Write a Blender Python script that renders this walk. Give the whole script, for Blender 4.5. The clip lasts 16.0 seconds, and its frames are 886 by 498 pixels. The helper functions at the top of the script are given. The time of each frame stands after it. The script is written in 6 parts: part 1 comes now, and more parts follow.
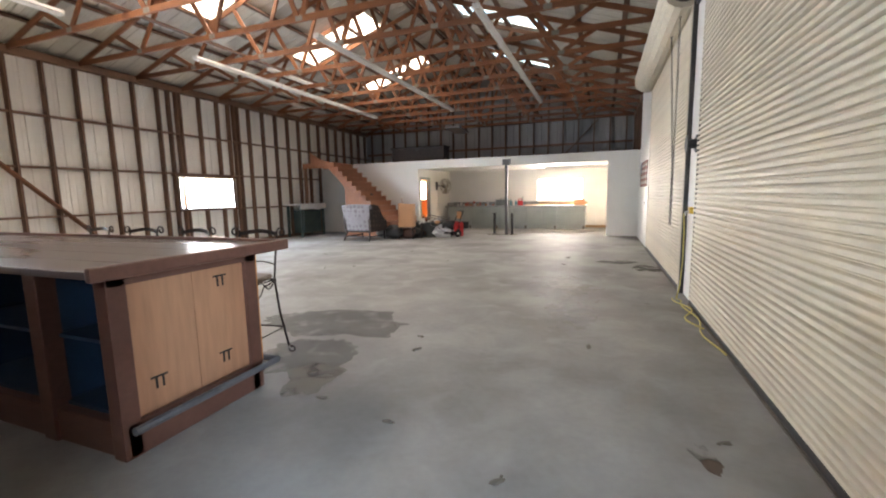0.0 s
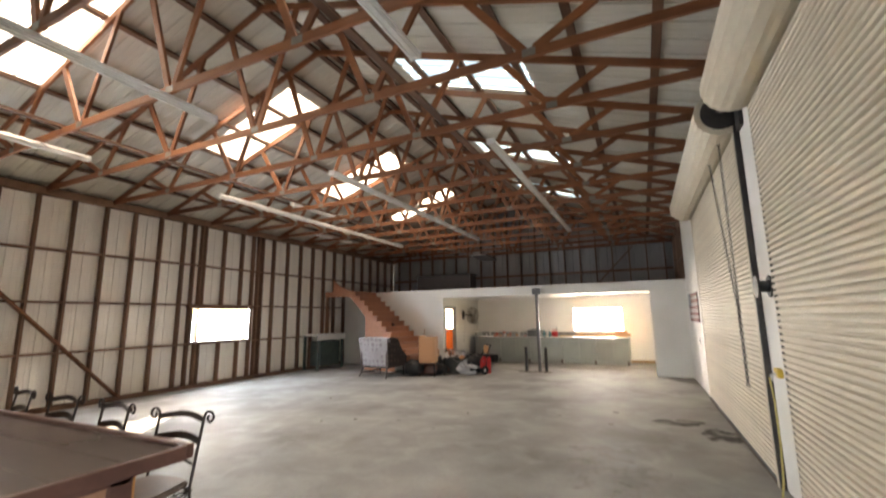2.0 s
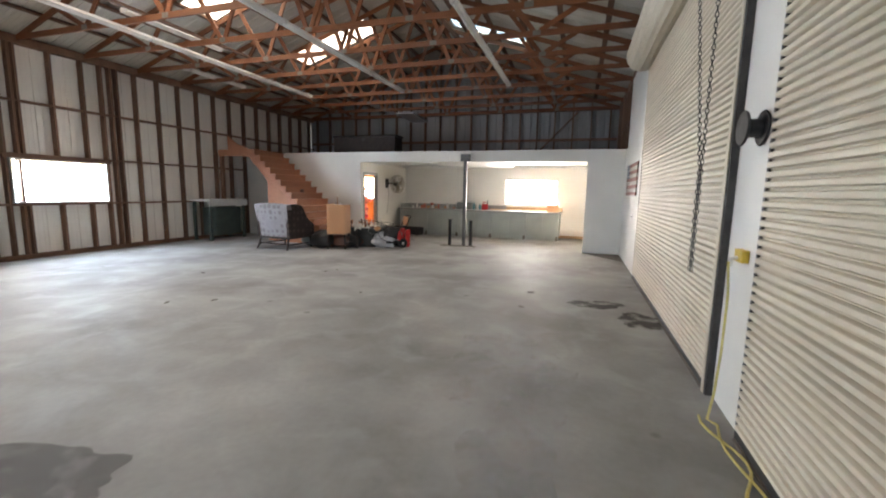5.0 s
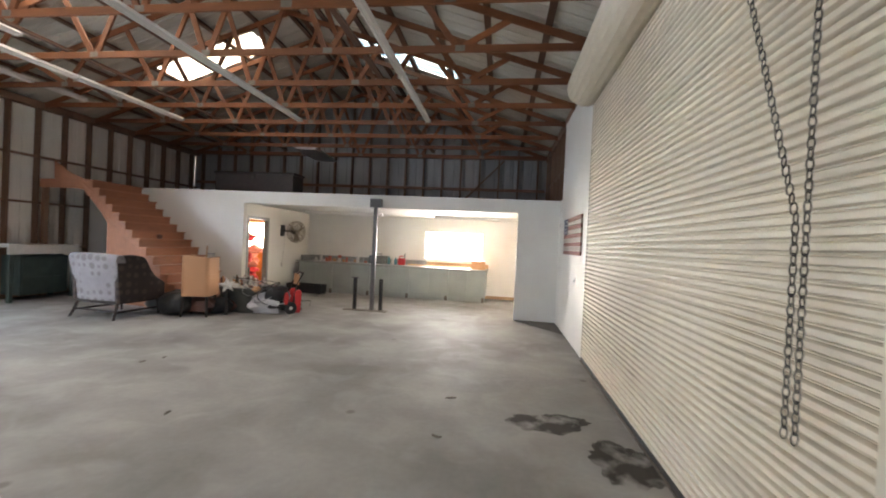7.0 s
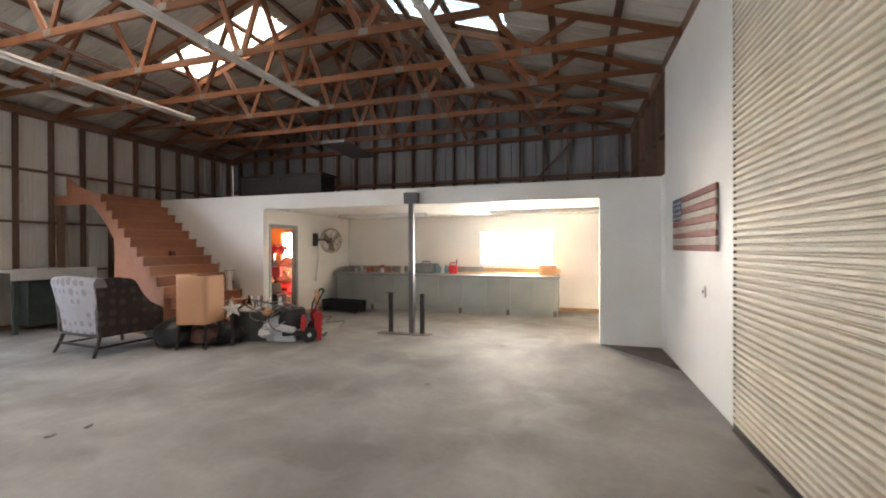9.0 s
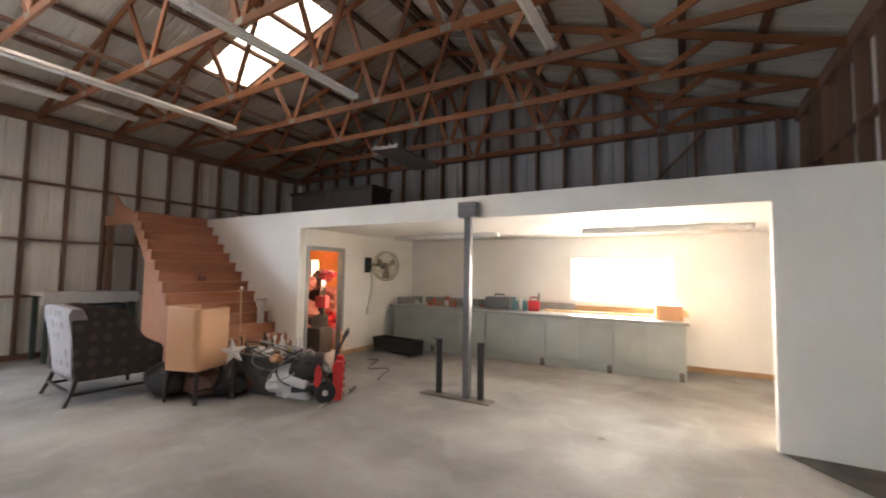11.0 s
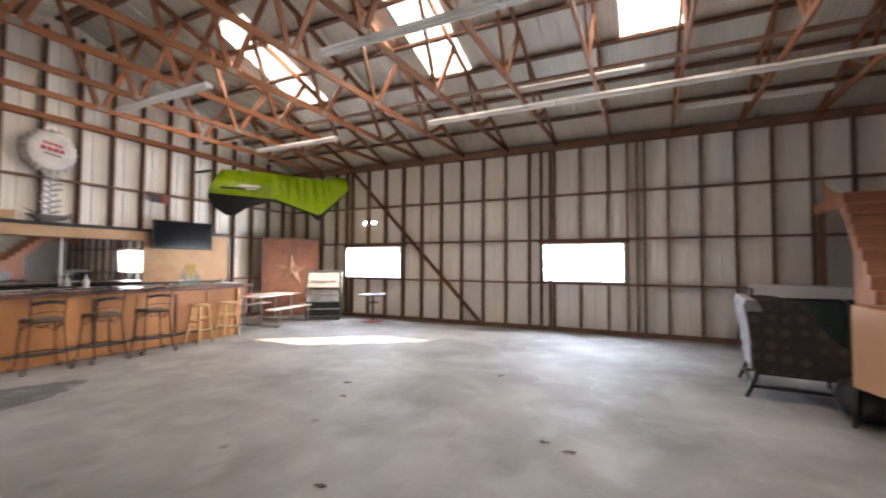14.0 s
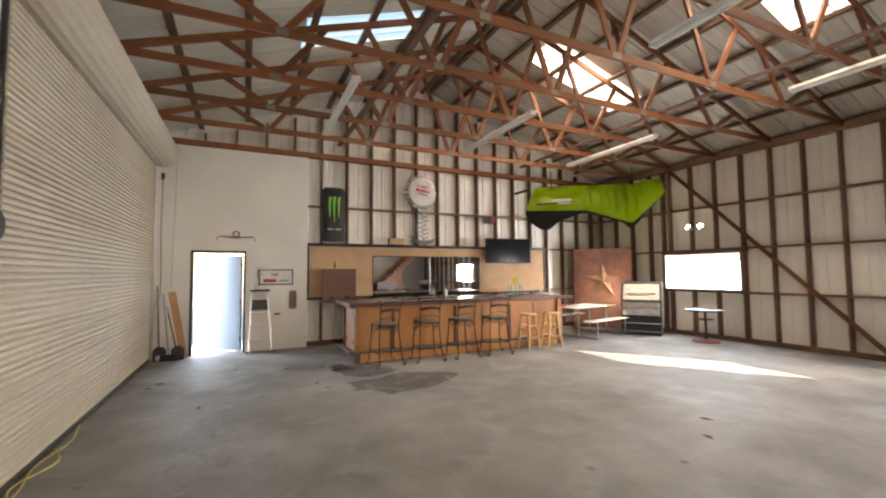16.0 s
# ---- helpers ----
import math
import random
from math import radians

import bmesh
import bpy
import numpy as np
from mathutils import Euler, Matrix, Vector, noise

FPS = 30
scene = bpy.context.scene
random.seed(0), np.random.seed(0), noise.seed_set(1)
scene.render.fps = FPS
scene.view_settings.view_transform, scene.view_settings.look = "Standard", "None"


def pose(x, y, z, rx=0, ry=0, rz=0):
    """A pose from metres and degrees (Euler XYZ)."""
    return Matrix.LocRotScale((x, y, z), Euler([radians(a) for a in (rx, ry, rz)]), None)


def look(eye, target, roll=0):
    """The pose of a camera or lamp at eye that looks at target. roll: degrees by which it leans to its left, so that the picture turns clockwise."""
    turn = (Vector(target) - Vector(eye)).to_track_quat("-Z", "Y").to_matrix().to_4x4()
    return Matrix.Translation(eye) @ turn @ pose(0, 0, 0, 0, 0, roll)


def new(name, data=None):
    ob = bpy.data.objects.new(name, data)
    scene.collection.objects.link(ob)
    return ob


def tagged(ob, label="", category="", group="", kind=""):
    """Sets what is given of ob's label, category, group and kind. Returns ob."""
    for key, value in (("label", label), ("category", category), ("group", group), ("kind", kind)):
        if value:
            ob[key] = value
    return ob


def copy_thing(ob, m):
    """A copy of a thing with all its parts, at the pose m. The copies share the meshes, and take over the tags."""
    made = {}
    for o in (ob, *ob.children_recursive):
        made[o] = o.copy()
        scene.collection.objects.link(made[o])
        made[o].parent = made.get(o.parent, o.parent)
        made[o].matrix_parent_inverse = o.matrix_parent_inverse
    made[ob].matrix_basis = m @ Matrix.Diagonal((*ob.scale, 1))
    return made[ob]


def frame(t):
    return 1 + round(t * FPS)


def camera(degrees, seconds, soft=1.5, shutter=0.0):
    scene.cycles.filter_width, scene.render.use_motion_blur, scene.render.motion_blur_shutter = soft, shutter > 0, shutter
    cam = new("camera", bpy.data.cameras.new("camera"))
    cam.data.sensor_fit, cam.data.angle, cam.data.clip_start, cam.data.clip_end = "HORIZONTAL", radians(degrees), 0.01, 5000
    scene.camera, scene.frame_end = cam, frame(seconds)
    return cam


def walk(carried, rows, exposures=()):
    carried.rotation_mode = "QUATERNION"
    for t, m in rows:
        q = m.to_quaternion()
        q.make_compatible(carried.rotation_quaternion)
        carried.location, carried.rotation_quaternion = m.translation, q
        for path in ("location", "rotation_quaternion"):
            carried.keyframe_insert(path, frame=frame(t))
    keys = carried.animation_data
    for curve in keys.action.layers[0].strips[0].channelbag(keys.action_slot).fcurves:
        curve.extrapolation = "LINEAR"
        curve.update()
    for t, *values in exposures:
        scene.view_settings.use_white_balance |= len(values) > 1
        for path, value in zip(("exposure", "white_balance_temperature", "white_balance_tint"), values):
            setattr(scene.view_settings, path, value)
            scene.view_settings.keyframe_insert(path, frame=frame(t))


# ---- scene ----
cam = camera(93.5, 16.0, soft=1.9, shutter=0.35)
PATH = [
    (0, (0.105, -0.407, 1.414), (-0.6, 1.447, 1.158), -1.1),
    (0.5, (0.051, -0.185, 1.426), (-0.612, 1.664, 1.052), -1.2),
    (1, (0.057, 0.127, 1.477), (-0.856, 1.89, 1.234), 0.6),
    (1.5, (0.058, 0.362, 1.569), (-0.873, 2.131, 1.512), 0.0),
    (2, (0.05, 0.611, 1.739), (-0.792, 2.396, 2.06), -0.8),
    (2.5, (0.085, 0.738, 1.774), (-0.844, 2.415, 2.346), -0.8),
    (3, (0.103, 0.907, 1.817), (-0.919, 2.549, 2.329), -0.9),
    (3.5, (0.142, 1.199, 1.677), (-0.825, 2.945, 1.797), -2.2),
    (4, (0.126, 1.576, 1.603), (-0.666, 3.403, 1.415), -2.7),
    (4.5, (0.157, 1.998, 1.581), (-0.48, 3.853, 1.19), -0.5),
    (5, (0.113, 2.458, 1.555), (-0.494, 4.344, 1.281), 1.1),
    (7.5, (-0.132, 5.182, 1.633), (-0.366, 7.168, 1.618), 2.7),
    (8, (-0.158, 5.716, 1.557), (-0.5, 7.686, 1.55), 2.0),
    (10.5, (-0.371, 8.497, 1.647), (-1.22, 10.307, 1.651), -0.3),
    (11, (-0.493, 8.993, 1.637), (-1.489, 10.723, 1.756), 0.9),
    (11.5, (-0.546, 9.416, 1.611), (-1.858, 10.916, 1.786), -1.0),
    (12, (-0.64, 9.796, 1.563), (-2.211, 11.025, 1.715), 0.7),
    (12.5, (-0.75, 9.973, 1.573), (-2.564, 10.807, 1.683), 0.3),
    (13, (-0.659, 10.129, 1.588), (-2.654, 10.258, 1.624), 0.6),
    (13.5, (-0.668, 10.161, 1.637), (-2.616, 9.708, 1.694), 0.3),
    (14, (-0.672, 10.052, 1.555), (-2.468, 9.173, 1.628), 0.3),
    (14.5, (-0.642, 9.968, 1.668), (-2.201, 8.715, 1.707), -0.6),
    (15, (-0.596, 9.867, 1.668), (-1.902, 8.353, 1.691), -1.1),
    (15.5, (-0.509, 9.698, 1.625), (-1.556, 7.994, 1.653), -0.8),
    (16, (-0.464, 9.52, 1.638), (-1.318, 7.715, 1.751), -0.5),
]
EXPOSURES = [(0.0, 3.58, 7150, 18), (1.0, 3.6, 7150, 17), (2.0, 3.34, 7800, 18), (2.5, 3.34, 7900, 18), (4.5, 3.34, 6850, 16), (7.5, 3.38, 7050, 17), (10.5, 3.48, 7350, 20), (12.5, 3.46, 7250, 21), (13.5, 3.35, 7350, 25), (14.5, 3.22, 7100, 19), (15.2, 3.18, 8000, 18), (16.0, 3.2, 8100, 20)]
walk(cam, [(t, look(eye, target, roll)) for t, eye, target, roll in PATH], EXPOSURES)
SKY, SUN = 0.12, 4.8
WINDOW_W, SKYLIGHT_W, DOOR_K = 27, 8, 2.2
TRUSS_Y = 0.95

# ---- light ----
SUN_TO = Vector((-2.05, 2.71, 1.0)).normalized()
world = bpy.data.worlds.new("sky")
scene.world = world
world.use_nodes = True
wn = world.node_tree
sky = wn.nodes.new("ShaderNodeTexSky")
sky.sky_type, sky.sun_disc = "NISHITA", False
sky.sun_elevation, sky.sun_rotation = math.asin(SUN_TO.z), math.atan2(SUN_TO.x, SUN_TO.y)
wn.links.new(sky.outputs[0], wn.nodes["Background"].inputs[0])
wn.nodes["Background"].inputs[1].default_value = SKY
sun = new("sun", bpy.data.lights.new("sun", "SUN"))
sun.data.energy, sun.data.angle, sun.data.color = SUN, radians(0.6), (1.0, 0.9, 0.74)
sun.matrix_world = look(SUN_TO * 40, (0, 0, 0))


def window_light(name, centre, towards, sx, sy, power, colour=(0.6, 0.79, 1.0), spread=180):
    """An area lamp in an opening, in place of the sky seen through it."""
    lamp = new(name, bpy.data.lights.new(name, "AREA"))
    lamp.data.shape, lamp.data.size, lamp.data.size_y = "RECTANGLE", sx, sy
    lamp.data.energy, lamp.data.color, lamp.data.spread = power, colour, radians(spread)
    lamp.matrix_world = look(centre, Vector(centre) + Vector(towards))
    return lamp


# ---- materials ----
def mat(name, a, b=None, rough=0.6, metal=0.0, scale=3.0, grain=40.0, bump=0.15, stretch=(1, 1, 1), vary=0.0, fine=0.12):
    """A surface with blotches between two colours, fine grain, uneven gloss and slight relief; vary: change from piece to piece."""
    m = bpy.data.materials.new(name)
    m.use_nodes = True
    n, l = m.node_tree.nodes, m.node_tree.links
    p = n["Principled BSDF"]
    b = b or tuple(c * 0.8 for c in a)
    co = n.new("ShaderNodeTexCoord")
    mp = n.new("ShaderNodeMapping")
    mp.inputs["Scale"].default_value = stretch
    l.new(co.outputs["Object"], mp.inputs[0])
    big = n.new("ShaderNodeTexNoise")
    big.inputs["Scale"].default_value, big.inputs["Detail"].default_value = scale, 5
    small = n.new("ShaderNodeTexNoise")
    small.inputs["Scale"].default_value, small.inputs["Detail"].default_value = grain, 4
    l.new(mp.outputs[0], big.inputs[0]), l.new(mp.outputs[0], small.inputs[0])
    ramp = n.new("ShaderNodeValToRGB")
    ramp.color_ramp.elements[0].position, ramp.color_ramp.elements[1].position = 0.35, 0.68
    ramp.color_ramp.elements[0].color, ramp.color_ramp.elements[1].color = (*b, 1), (*a, 1)
    l.new(big.outputs[0], ramp.inputs[0])
    hsv = n.new("ShaderNodeHueSaturation")
    l.new(ramp.outputs[0], hsv.inputs["Color"])
    value = n.new("ShaderNodeMapRange")
    value.inputs["To Min"].default_value, value.inputs["To Max"].default_value = 1 - fine * 2, 1 + fine * 2
    l.new(small.outputs[0], value.inputs[0])
    out = value.outputs[0]
    if vary:
        info = n.new("ShaderNodeObjectInfo")
        r = n.new("ShaderNodeMapRange")
        r.inputs["To Min"].default_value, r.inputs["To Max"].default_value = 1 - vary, 1 + vary
        l.new(info.outputs["Random"], r.inputs[0])
        mul = n.new("ShaderNodeMath")
        mul.operation = "MULTIPLY"
        l.new(out, mul.inputs[0]), l.new(r.outputs[0], mul.inputs[1])
        out = mul.outputs[0]
    l.new(out, hsv.inputs["Value"])
    l.new(hsv.outputs[0], p.inputs["Base Color"])
    rr = n.new("ShaderNodeMapRange")
    rr.inputs["To Min"].default_value, rr.inputs["To Max"].default_value = max(rough - 0.12, 0.02), min(rough + 0.12, 1)
    l.new(big.outputs[0], rr.inputs[0])
    l.new(rr.outputs[0], p.inputs["Roughness"])
    p.inputs["Metallic"].default_value = metal
    if bump:
        bp = n.new("ShaderNodeBump")
        bp.inputs["Strength"].default_value, bp.inputs["Distance"].default_value = bump, 0.01
        l.new(small.outputs[0], bp.inputs["Height"])
        l.new(bp.outputs[0], p.inputs["Normal"])
    return m


def glow(name, colour, strength):
    m = bpy.data.materials.new(name)
    m.use_nodes = True
    p = m.node_tree.nodes["Principled BSDF"]
    p.inputs["Base Color"].default_value = (*colour, 1)
    p.inputs["Emission Color"].default_value, p.inputs["Emission Strength"].default_value = (*colour, 1), strength
    return m


def concrete():
    """A worn sealed slab: grey, with pale scuffs, tan staining and patches of gloss."""
    m = mat("concrete", (0.36, 0.347, 0.33), (0.215, 0.205, 0.193), rough=0.42, scale=0.75, grain=18, bump=0.06, fine=0.05)
    n, l = m.node_tree.nodes, m.node_tree.links
    p = n["Principled BSDF"]
    before = p.inputs["Base Color"].links[0].from_socket
    co = n.new("ShaderNodeTexCoord")
    mid = n.new("ShaderNodeTexNoise")
    mid.inputs["Scale"].default_value, mid.inputs["Detail"].default_value, mid.inputs["Distortion"].default_value = 1.9, 10, 0.8
    l.new(co.outputs["Object"], mid.inputs[0])
    r = n.new("ShaderNodeValToRGB")
    r.color_ramp.elements[0].position, r.color_ramp.elements[1].position = 0.5, 0.72
    r.color_ramp.elements[0].color, r.color_ramp.elements[1].color = (0, 0, 0, 1), (0.3, 0.3, 0.3, 1)
    l.new(mid.outputs[0], r.inputs[0])
    mix = n.new("ShaderNodeMixRGB")
    mix.inputs[2].default_value = (0.42, 0.41, 0.4, 1)
    l.new(r.outputs[0], mix.inputs[0]), l.new(before, mix.inputs[1])
    specks = n.new("ShaderNodeTexVoronoi")
    specks.inputs["Scale"].default_value = 1.1
    l.new(co.outputs["Object"], specks.inputs[0])
    r2 = n.new("ShaderNodeValToRGB")
    r2.color_ramp.elements[0].position, r2.color_ramp.elements[1].position = 0.03, 0.06
    r2.color_ramp.elements[0].color, r2.color_ramp.elements[1].color = (0.55, 0.55, 0.55, 1), (0, 0, 0, 1)
    l.new(specks.outputs["Distance"], r2.inputs[0])
    mix2 = n.new("ShaderNodeMixRGB")
    mix2.inputs[2].default_value = (0.1, 0.09, 0.08, 1)
    l.new(r2.outputs[0], mix2.inputs[0]), l.new(mix.outputs[0], mix2.inputs[1])
    l.new(mix2.outputs[0], p.inputs["Base Color"])
    rr = n.new("ShaderNodeMapRange")
    rr.inputs["From Min"].default_value, rr.inputs["From Max"].default_value = 0.4, 0.64
    rr.inputs["To Min"].default_value, rr.inputs["To Max"].default_value = 0.8, 0.6
    l.new(mid.outputs[0], rr.inputs[0])
    l.new(rr.outputs[0], p.inputs["Roughness"])
    p.inputs["Specular IOR Level"].default_value = 0.2
    return m


def stain(name, colour, edge=0.5, rough=0.3, cover=1.0):
    """A flat mark on the slab whose outline frays into the concrete."""
    m = bpy.data.materials.new(name)
    m.use_nodes = True
    n, l = m.node_tree.nodes, m.node_tree.links
    p = n["Principled BSDF"]
    co = n.new("ShaderNodeTexCoord")
    no = n.new("ShaderNodeTexNoise")
    no.inputs["Scale"].default_value, no.inputs["Detail"].default_value = 4, 7
    l.new(co.outputs["Object"], no.inputs[0])
    r = n.new("ShaderNodeValToRGB")
    r.color_ramp.elements[0].position, r.color_ramp.elements[1].position = edge - 0.08, edge + 0.1
    r.color_ramp.elements[1].color = (cover, cover, cover, 1)
    l.new(no.outputs[0], r.inputs[0])
    p.inputs["Base Color"].default_value, p.inputs["Roughness"].default_value = (*colour, 1), rough
    l.new(r.outputs[0], p.inputs["Alpha"])
    return m


CONCRETE = concrete()
SHEET = mat("wall_sheet", (0.87, 0.835, 0.77), (0.79, 0.75, 0.68), rough=0.5, scale=0.8, grain=7, bump=0.03, stretch=(1, 1, 0.3), fine=0.03)
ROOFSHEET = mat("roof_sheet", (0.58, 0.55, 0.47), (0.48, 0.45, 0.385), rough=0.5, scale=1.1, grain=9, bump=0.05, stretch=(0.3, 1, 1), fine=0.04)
# Copy of the wall sheet, its colour darkened for the shaded loft end.
SHEET_SHADED = mat("wall_sheet_shaded", (0.38, 0.375, 0.37), (0.29, 0.285, 0.28), rough=0.5, scale=0.9, grain=7, bump=0.03, stretch=(1, 1, 0.3), fine=0.04)
STUD = mat("stud_wood", (0.22, 0.12, 0.072), (0.14, 0.075, 0.045), rough=0.8, scale=2, grain=30, stretch=(1, 1, 0.15), vary=0.25)
TRUSS = mat("truss_wood", (0.27, 0.096, 0.032), (0.17, 0.058, 0.02), rough=0.7, scale=1.5, grain=30, stretch=(0.2, 1, 1), vary=0.25)
PURLIN = mat("purlin_wood", (0.16, 0.08, 0.044), (0.1, 0.05, 0.03), rough=0.8, scale=2, grain=30, stretch=(1, 0.2, 1), vary=0.2)
PLATE = mat("truss_plate", (0.27, 0.24, 0.2), rough=0.6, metal=0.5, scale=20, grain=160)
WHITE = mat("white_paint", (0.76, 0.735, 0.68), (0.69, 0.66, 0.6), rough=0.6, scale=0.9, grain=60, bump=0.08, fine=0.03)
CREAM = mat("cream_paint", (0.83, 0.81, 0.76), (0.77, 0.745, 0.69), rough=0.55, scale=0.9, grain=60, bump=0.08, fine=0.03)
SLAT = mat("door_slat", (0.68, 0.605, 0.475), (0.56, 0.485, 0.37), rough=0.6, scale=1.2, grain=26, bump=0.04, stretch=(1, 0.3, 1), vary=0.05, fine=0.05)
DARKSTEEL = mat("dark_steel", (0.07, 0.065, 0.06), (0.045, 0.04, 0.04), rough=0.5, metal=0.4, scale=5)
STEEL = mat("grey_steel", (0.42, 0.42, 0.42), (0.3, 0.3, 0.3), rough=0.38, metal=0.8, scale=6)
POSTPAINT = mat("post_paint", (0.13, 0.125, 0.13), (0.08, 0.08, 0.085), rough=0.42, scale=6)
BLACK = mat("black_plastic", (0.018, 0.018, 0.02), (0.012, 0.012, 0.012), rough=0.45, scale=8)
RUBBER = mat("rubber", (0.025, 0.025, 0.025), rough=0.85, scale=15)
CABINET = mat("cabinet_paint", (0.36, 0.385, 0.36), (0.31, 0.335, 0.31), rough=0.5, scale=2, grain=50, bump=0.05, fine=0.05, vary=0.04)
COUNTER = mat("counter", (0.33, 0.33, 0.31), (0.27, 0.27, 0.25), rough=0.35, scale=5, grain=90)
BARWOOD = mat("bar_panel", (0.62, 0.28, 0.095), (0.44, 0.175, 0.055), rough=0.42, scale=1.6, grain=26, stretch=(1, 1, 0.12), vary=0.12)
# Bar wood toned down for the end boards, shade included in the colour.
BARWOOD_SHADED = mat("bar_panel_shaded", (0.47, 0.24, 0.135), (0.37, 0.175, 0.095), rough=0.5, scale=1.6, grain=26, stretch=(1, 1, 0.12))
BARDARK = mat("bar_trim", (0.15, 0.065, 0.045), (0.1, 0.042, 0.03), rough=0.35, scale=2, grain=30, stretch=(0.2, 1, 1))
BARTOP = mat("bar_top", (0.12, 0.08, 0.066), (0.08, 0.05, 0.042), rough=0.3, scale=1.2, grain=24, stretch=(0.15, 1, 1), bump=0.03)
STAIRWOOD = mat("stair_wood", (0.42, 0.175, 0.088), (0.31, 0.122, 0.06), rough=0.55, scale=2, grain=28, stretch=(1, 0.2, 1), vary=0.12)
PLYPANEL = mat("stair_panel", (0.41, 0.172, 0.09), (0.34, 0.138, 0.07), rough=0.55, scale=1.5, grain=22, stretch=(0.4, 1, 0.4))
PINE = mat("pine", (0.72, 0.5, 0.24), (0.62, 0.4, 0.18), rough=0.45, scale=3, grain=30, stretch=(1, 1, 0.2))
OSB = mat("tan_board", (0.5, 0.325, 0.18), (0.42, 0.26, 0.14), rough=0.7, scale=3, grain=45)
CARD = mat("cardboard", (0.56, 0.3, 0.155), (0.5, 0.265, 0.135), rough=0.8, scale=1.5, grain=50, bump=0.05)
FANPAINT = mat("fan_paint", (0.36, 0.31, 0.24), (0.27, 0.23, 0.18), rough=0.5, scale=8)
TUBPAINT = mat("tub_paint", (0.085, 0.09, 0.085), (0.055, 0.06, 0.055), rough=0.5, scale=5)
TANCLOTH = mat("tan_leather", (0.58, 0.31, 0.16), (0.54, 0.285, 0.145), rough=0.6, scale=1.2, grain=160, bump=0.03, fine=0.02)
DARKWOOD = mat("stained_handle_wood", (0.2, 0.085, 0.05), (0.12, 0.05, 0.03), rough=0.6, scale=4, grain=30, stretch=(1, 1, 0.1))
RUST = mat("rusted_sheet", (0.3, 0.125, 0.075), (0.17, 0.075, 0.055), rough=0.65, metal=0.2, scale=3.5, grain=22)
RUSTSTAR = mat("rusted_star", (0.36, 0.2, 0.12), (0.25, 0.125, 0.075), rough=0.5, metal=0.4, scale=8, grain=40)
IRON = mat("wrought_iron", (0.045, 0.035, 0.03), (0.03, 0.022, 0.02), rough=0.5, metal=0.5, scale=10)
SEAT = mat("stool_seat", (0.17, 0.11, 0.08), (0.11, 0.07, 0.05), rough=0.45, scale=6)
LIME = mat("lime_paint", (0.42, 0.6, 0.015), (0.36, 0.52, 0.012), rough=0.28, scale=2, bump=0.02, fine=0.03)
RED = mat("red_plastic", (0.6, 0.03, 0.03), (0.48, 0.02, 0.025), rough=0.4, scale=5)
PINKRED = mat("red_cloth", (0.5, 0.06, 0.06), (0.35, 0.035, 0.04), rough=0.85, scale=7)
SALMON = mat("salmon_cloth", (0.6, 0.22, 0.15), (0.48, 0.14, 0.1), rough=0.85, scale=7)
NAVY = mat("navy_cloth", (0.03, 0.04, 0.1), rough=0.85, scale=7)
ORANGE = mat("orange_wall", (0.72, 0.27, 0.06), (0.6, 0.2, 0.04), rough=0.7, scale=2)
YELLOW = mat("yellow_plastic", (0.72, 0.5, 0.05), (0.6, 0.4, 0.04), rough=0.45, scale=8)
CABLE = mat("yellow_cable", (0.6, 0.5, 0.16), (0.45, 0.37, 0.12), rough=0.6, scale=10)
ROPE = mat("pale_rope", (0.5, 0.46, 0.38), rough=0.8, scale=20)
TUBE = mat("lamp_enamel", (0.85, 0.83, 0.79), (0.78, 0.75, 0.7), rough=0.35, scale=3, fine=0.04)
BLUEDOOR = mat("steel_door", (0.27, 0.34, 0.43), (0.235, 0.3, 0.385), rough=0.45, scale=1.5, fine=0.03)
CHROME = mat("chrome", (0.7, 0.7, 0.7), (0.55, 0.55, 0.55), rough=0.15, metal=1.0, scale=10, bump=0)
ALU = mat("aluminium", (0.66, 0.67, 0.67), (0.55, 0.56, 0.56), rough=0.35, metal=0.8, scale=8)
GREYPLASTIC = mat("grey_plastic", (0.2, 0.21, 0.2), (0.15, 0.155, 0.15), rough=0.5, scale=4)
PALE = mat("pale_plastic", (0.72, 0.7, 0.66), (0.62, 0.6, 0.56), rough=0.5, scale=4)
TEAL = mat("teal_plastic", (0.12, 0.3, 0.34), rough=0.45, scale=6)
DARKGREEN = mat("dark_green_paint", (0.06, 0.085, 0.07), (0.04, 0.055, 0.05), rough=0.6, scale=4)
# Dirt tone for small parts, also the painted shadow in the slab corner.
GRIME_SHADOW = mat("dirt_and_shadow", (0.17, 0.145, 0.12), (0.1, 0.085, 0.07), rough=0.7, scale=4, grain=30)
EARTH = mat("pale_gravel", (0.6, 0.57, 0.52), (0.5, 0.47, 0.42), rough=0.9, scale=1.5, grain=30)
NAVYPAINT = mat("navy_paint", (0.04, 0.055, 0.11), (0.025, 0.03, 0.07), rough=0.6, scale=6)
BARNRED = mat("barn_red_paint", (0.3, 0.065, 0.055), (0.2, 0.04, 0.035), rough=0.65, scale=6)
BARBLUE = mat("shelf_paint", (0.015, 0.045, 0.085), (0.01, 0.03, 0.06), rough=0.5, scale=4)


def glass(name, colour, rough, trans):
    m = bpy.data.materials.new(name)
    m.use_nodes = True
    p = m.node_tree.nodes["Principled BSDF"]
    p.inputs["Base Color"].default_value, p.inputs["Roughness"].default_value = (*colour, 1), rough
    p.inputs["Transmission Weight"].default_value, p.inputs["IOR"].default_value = trans, 1.45
    return m


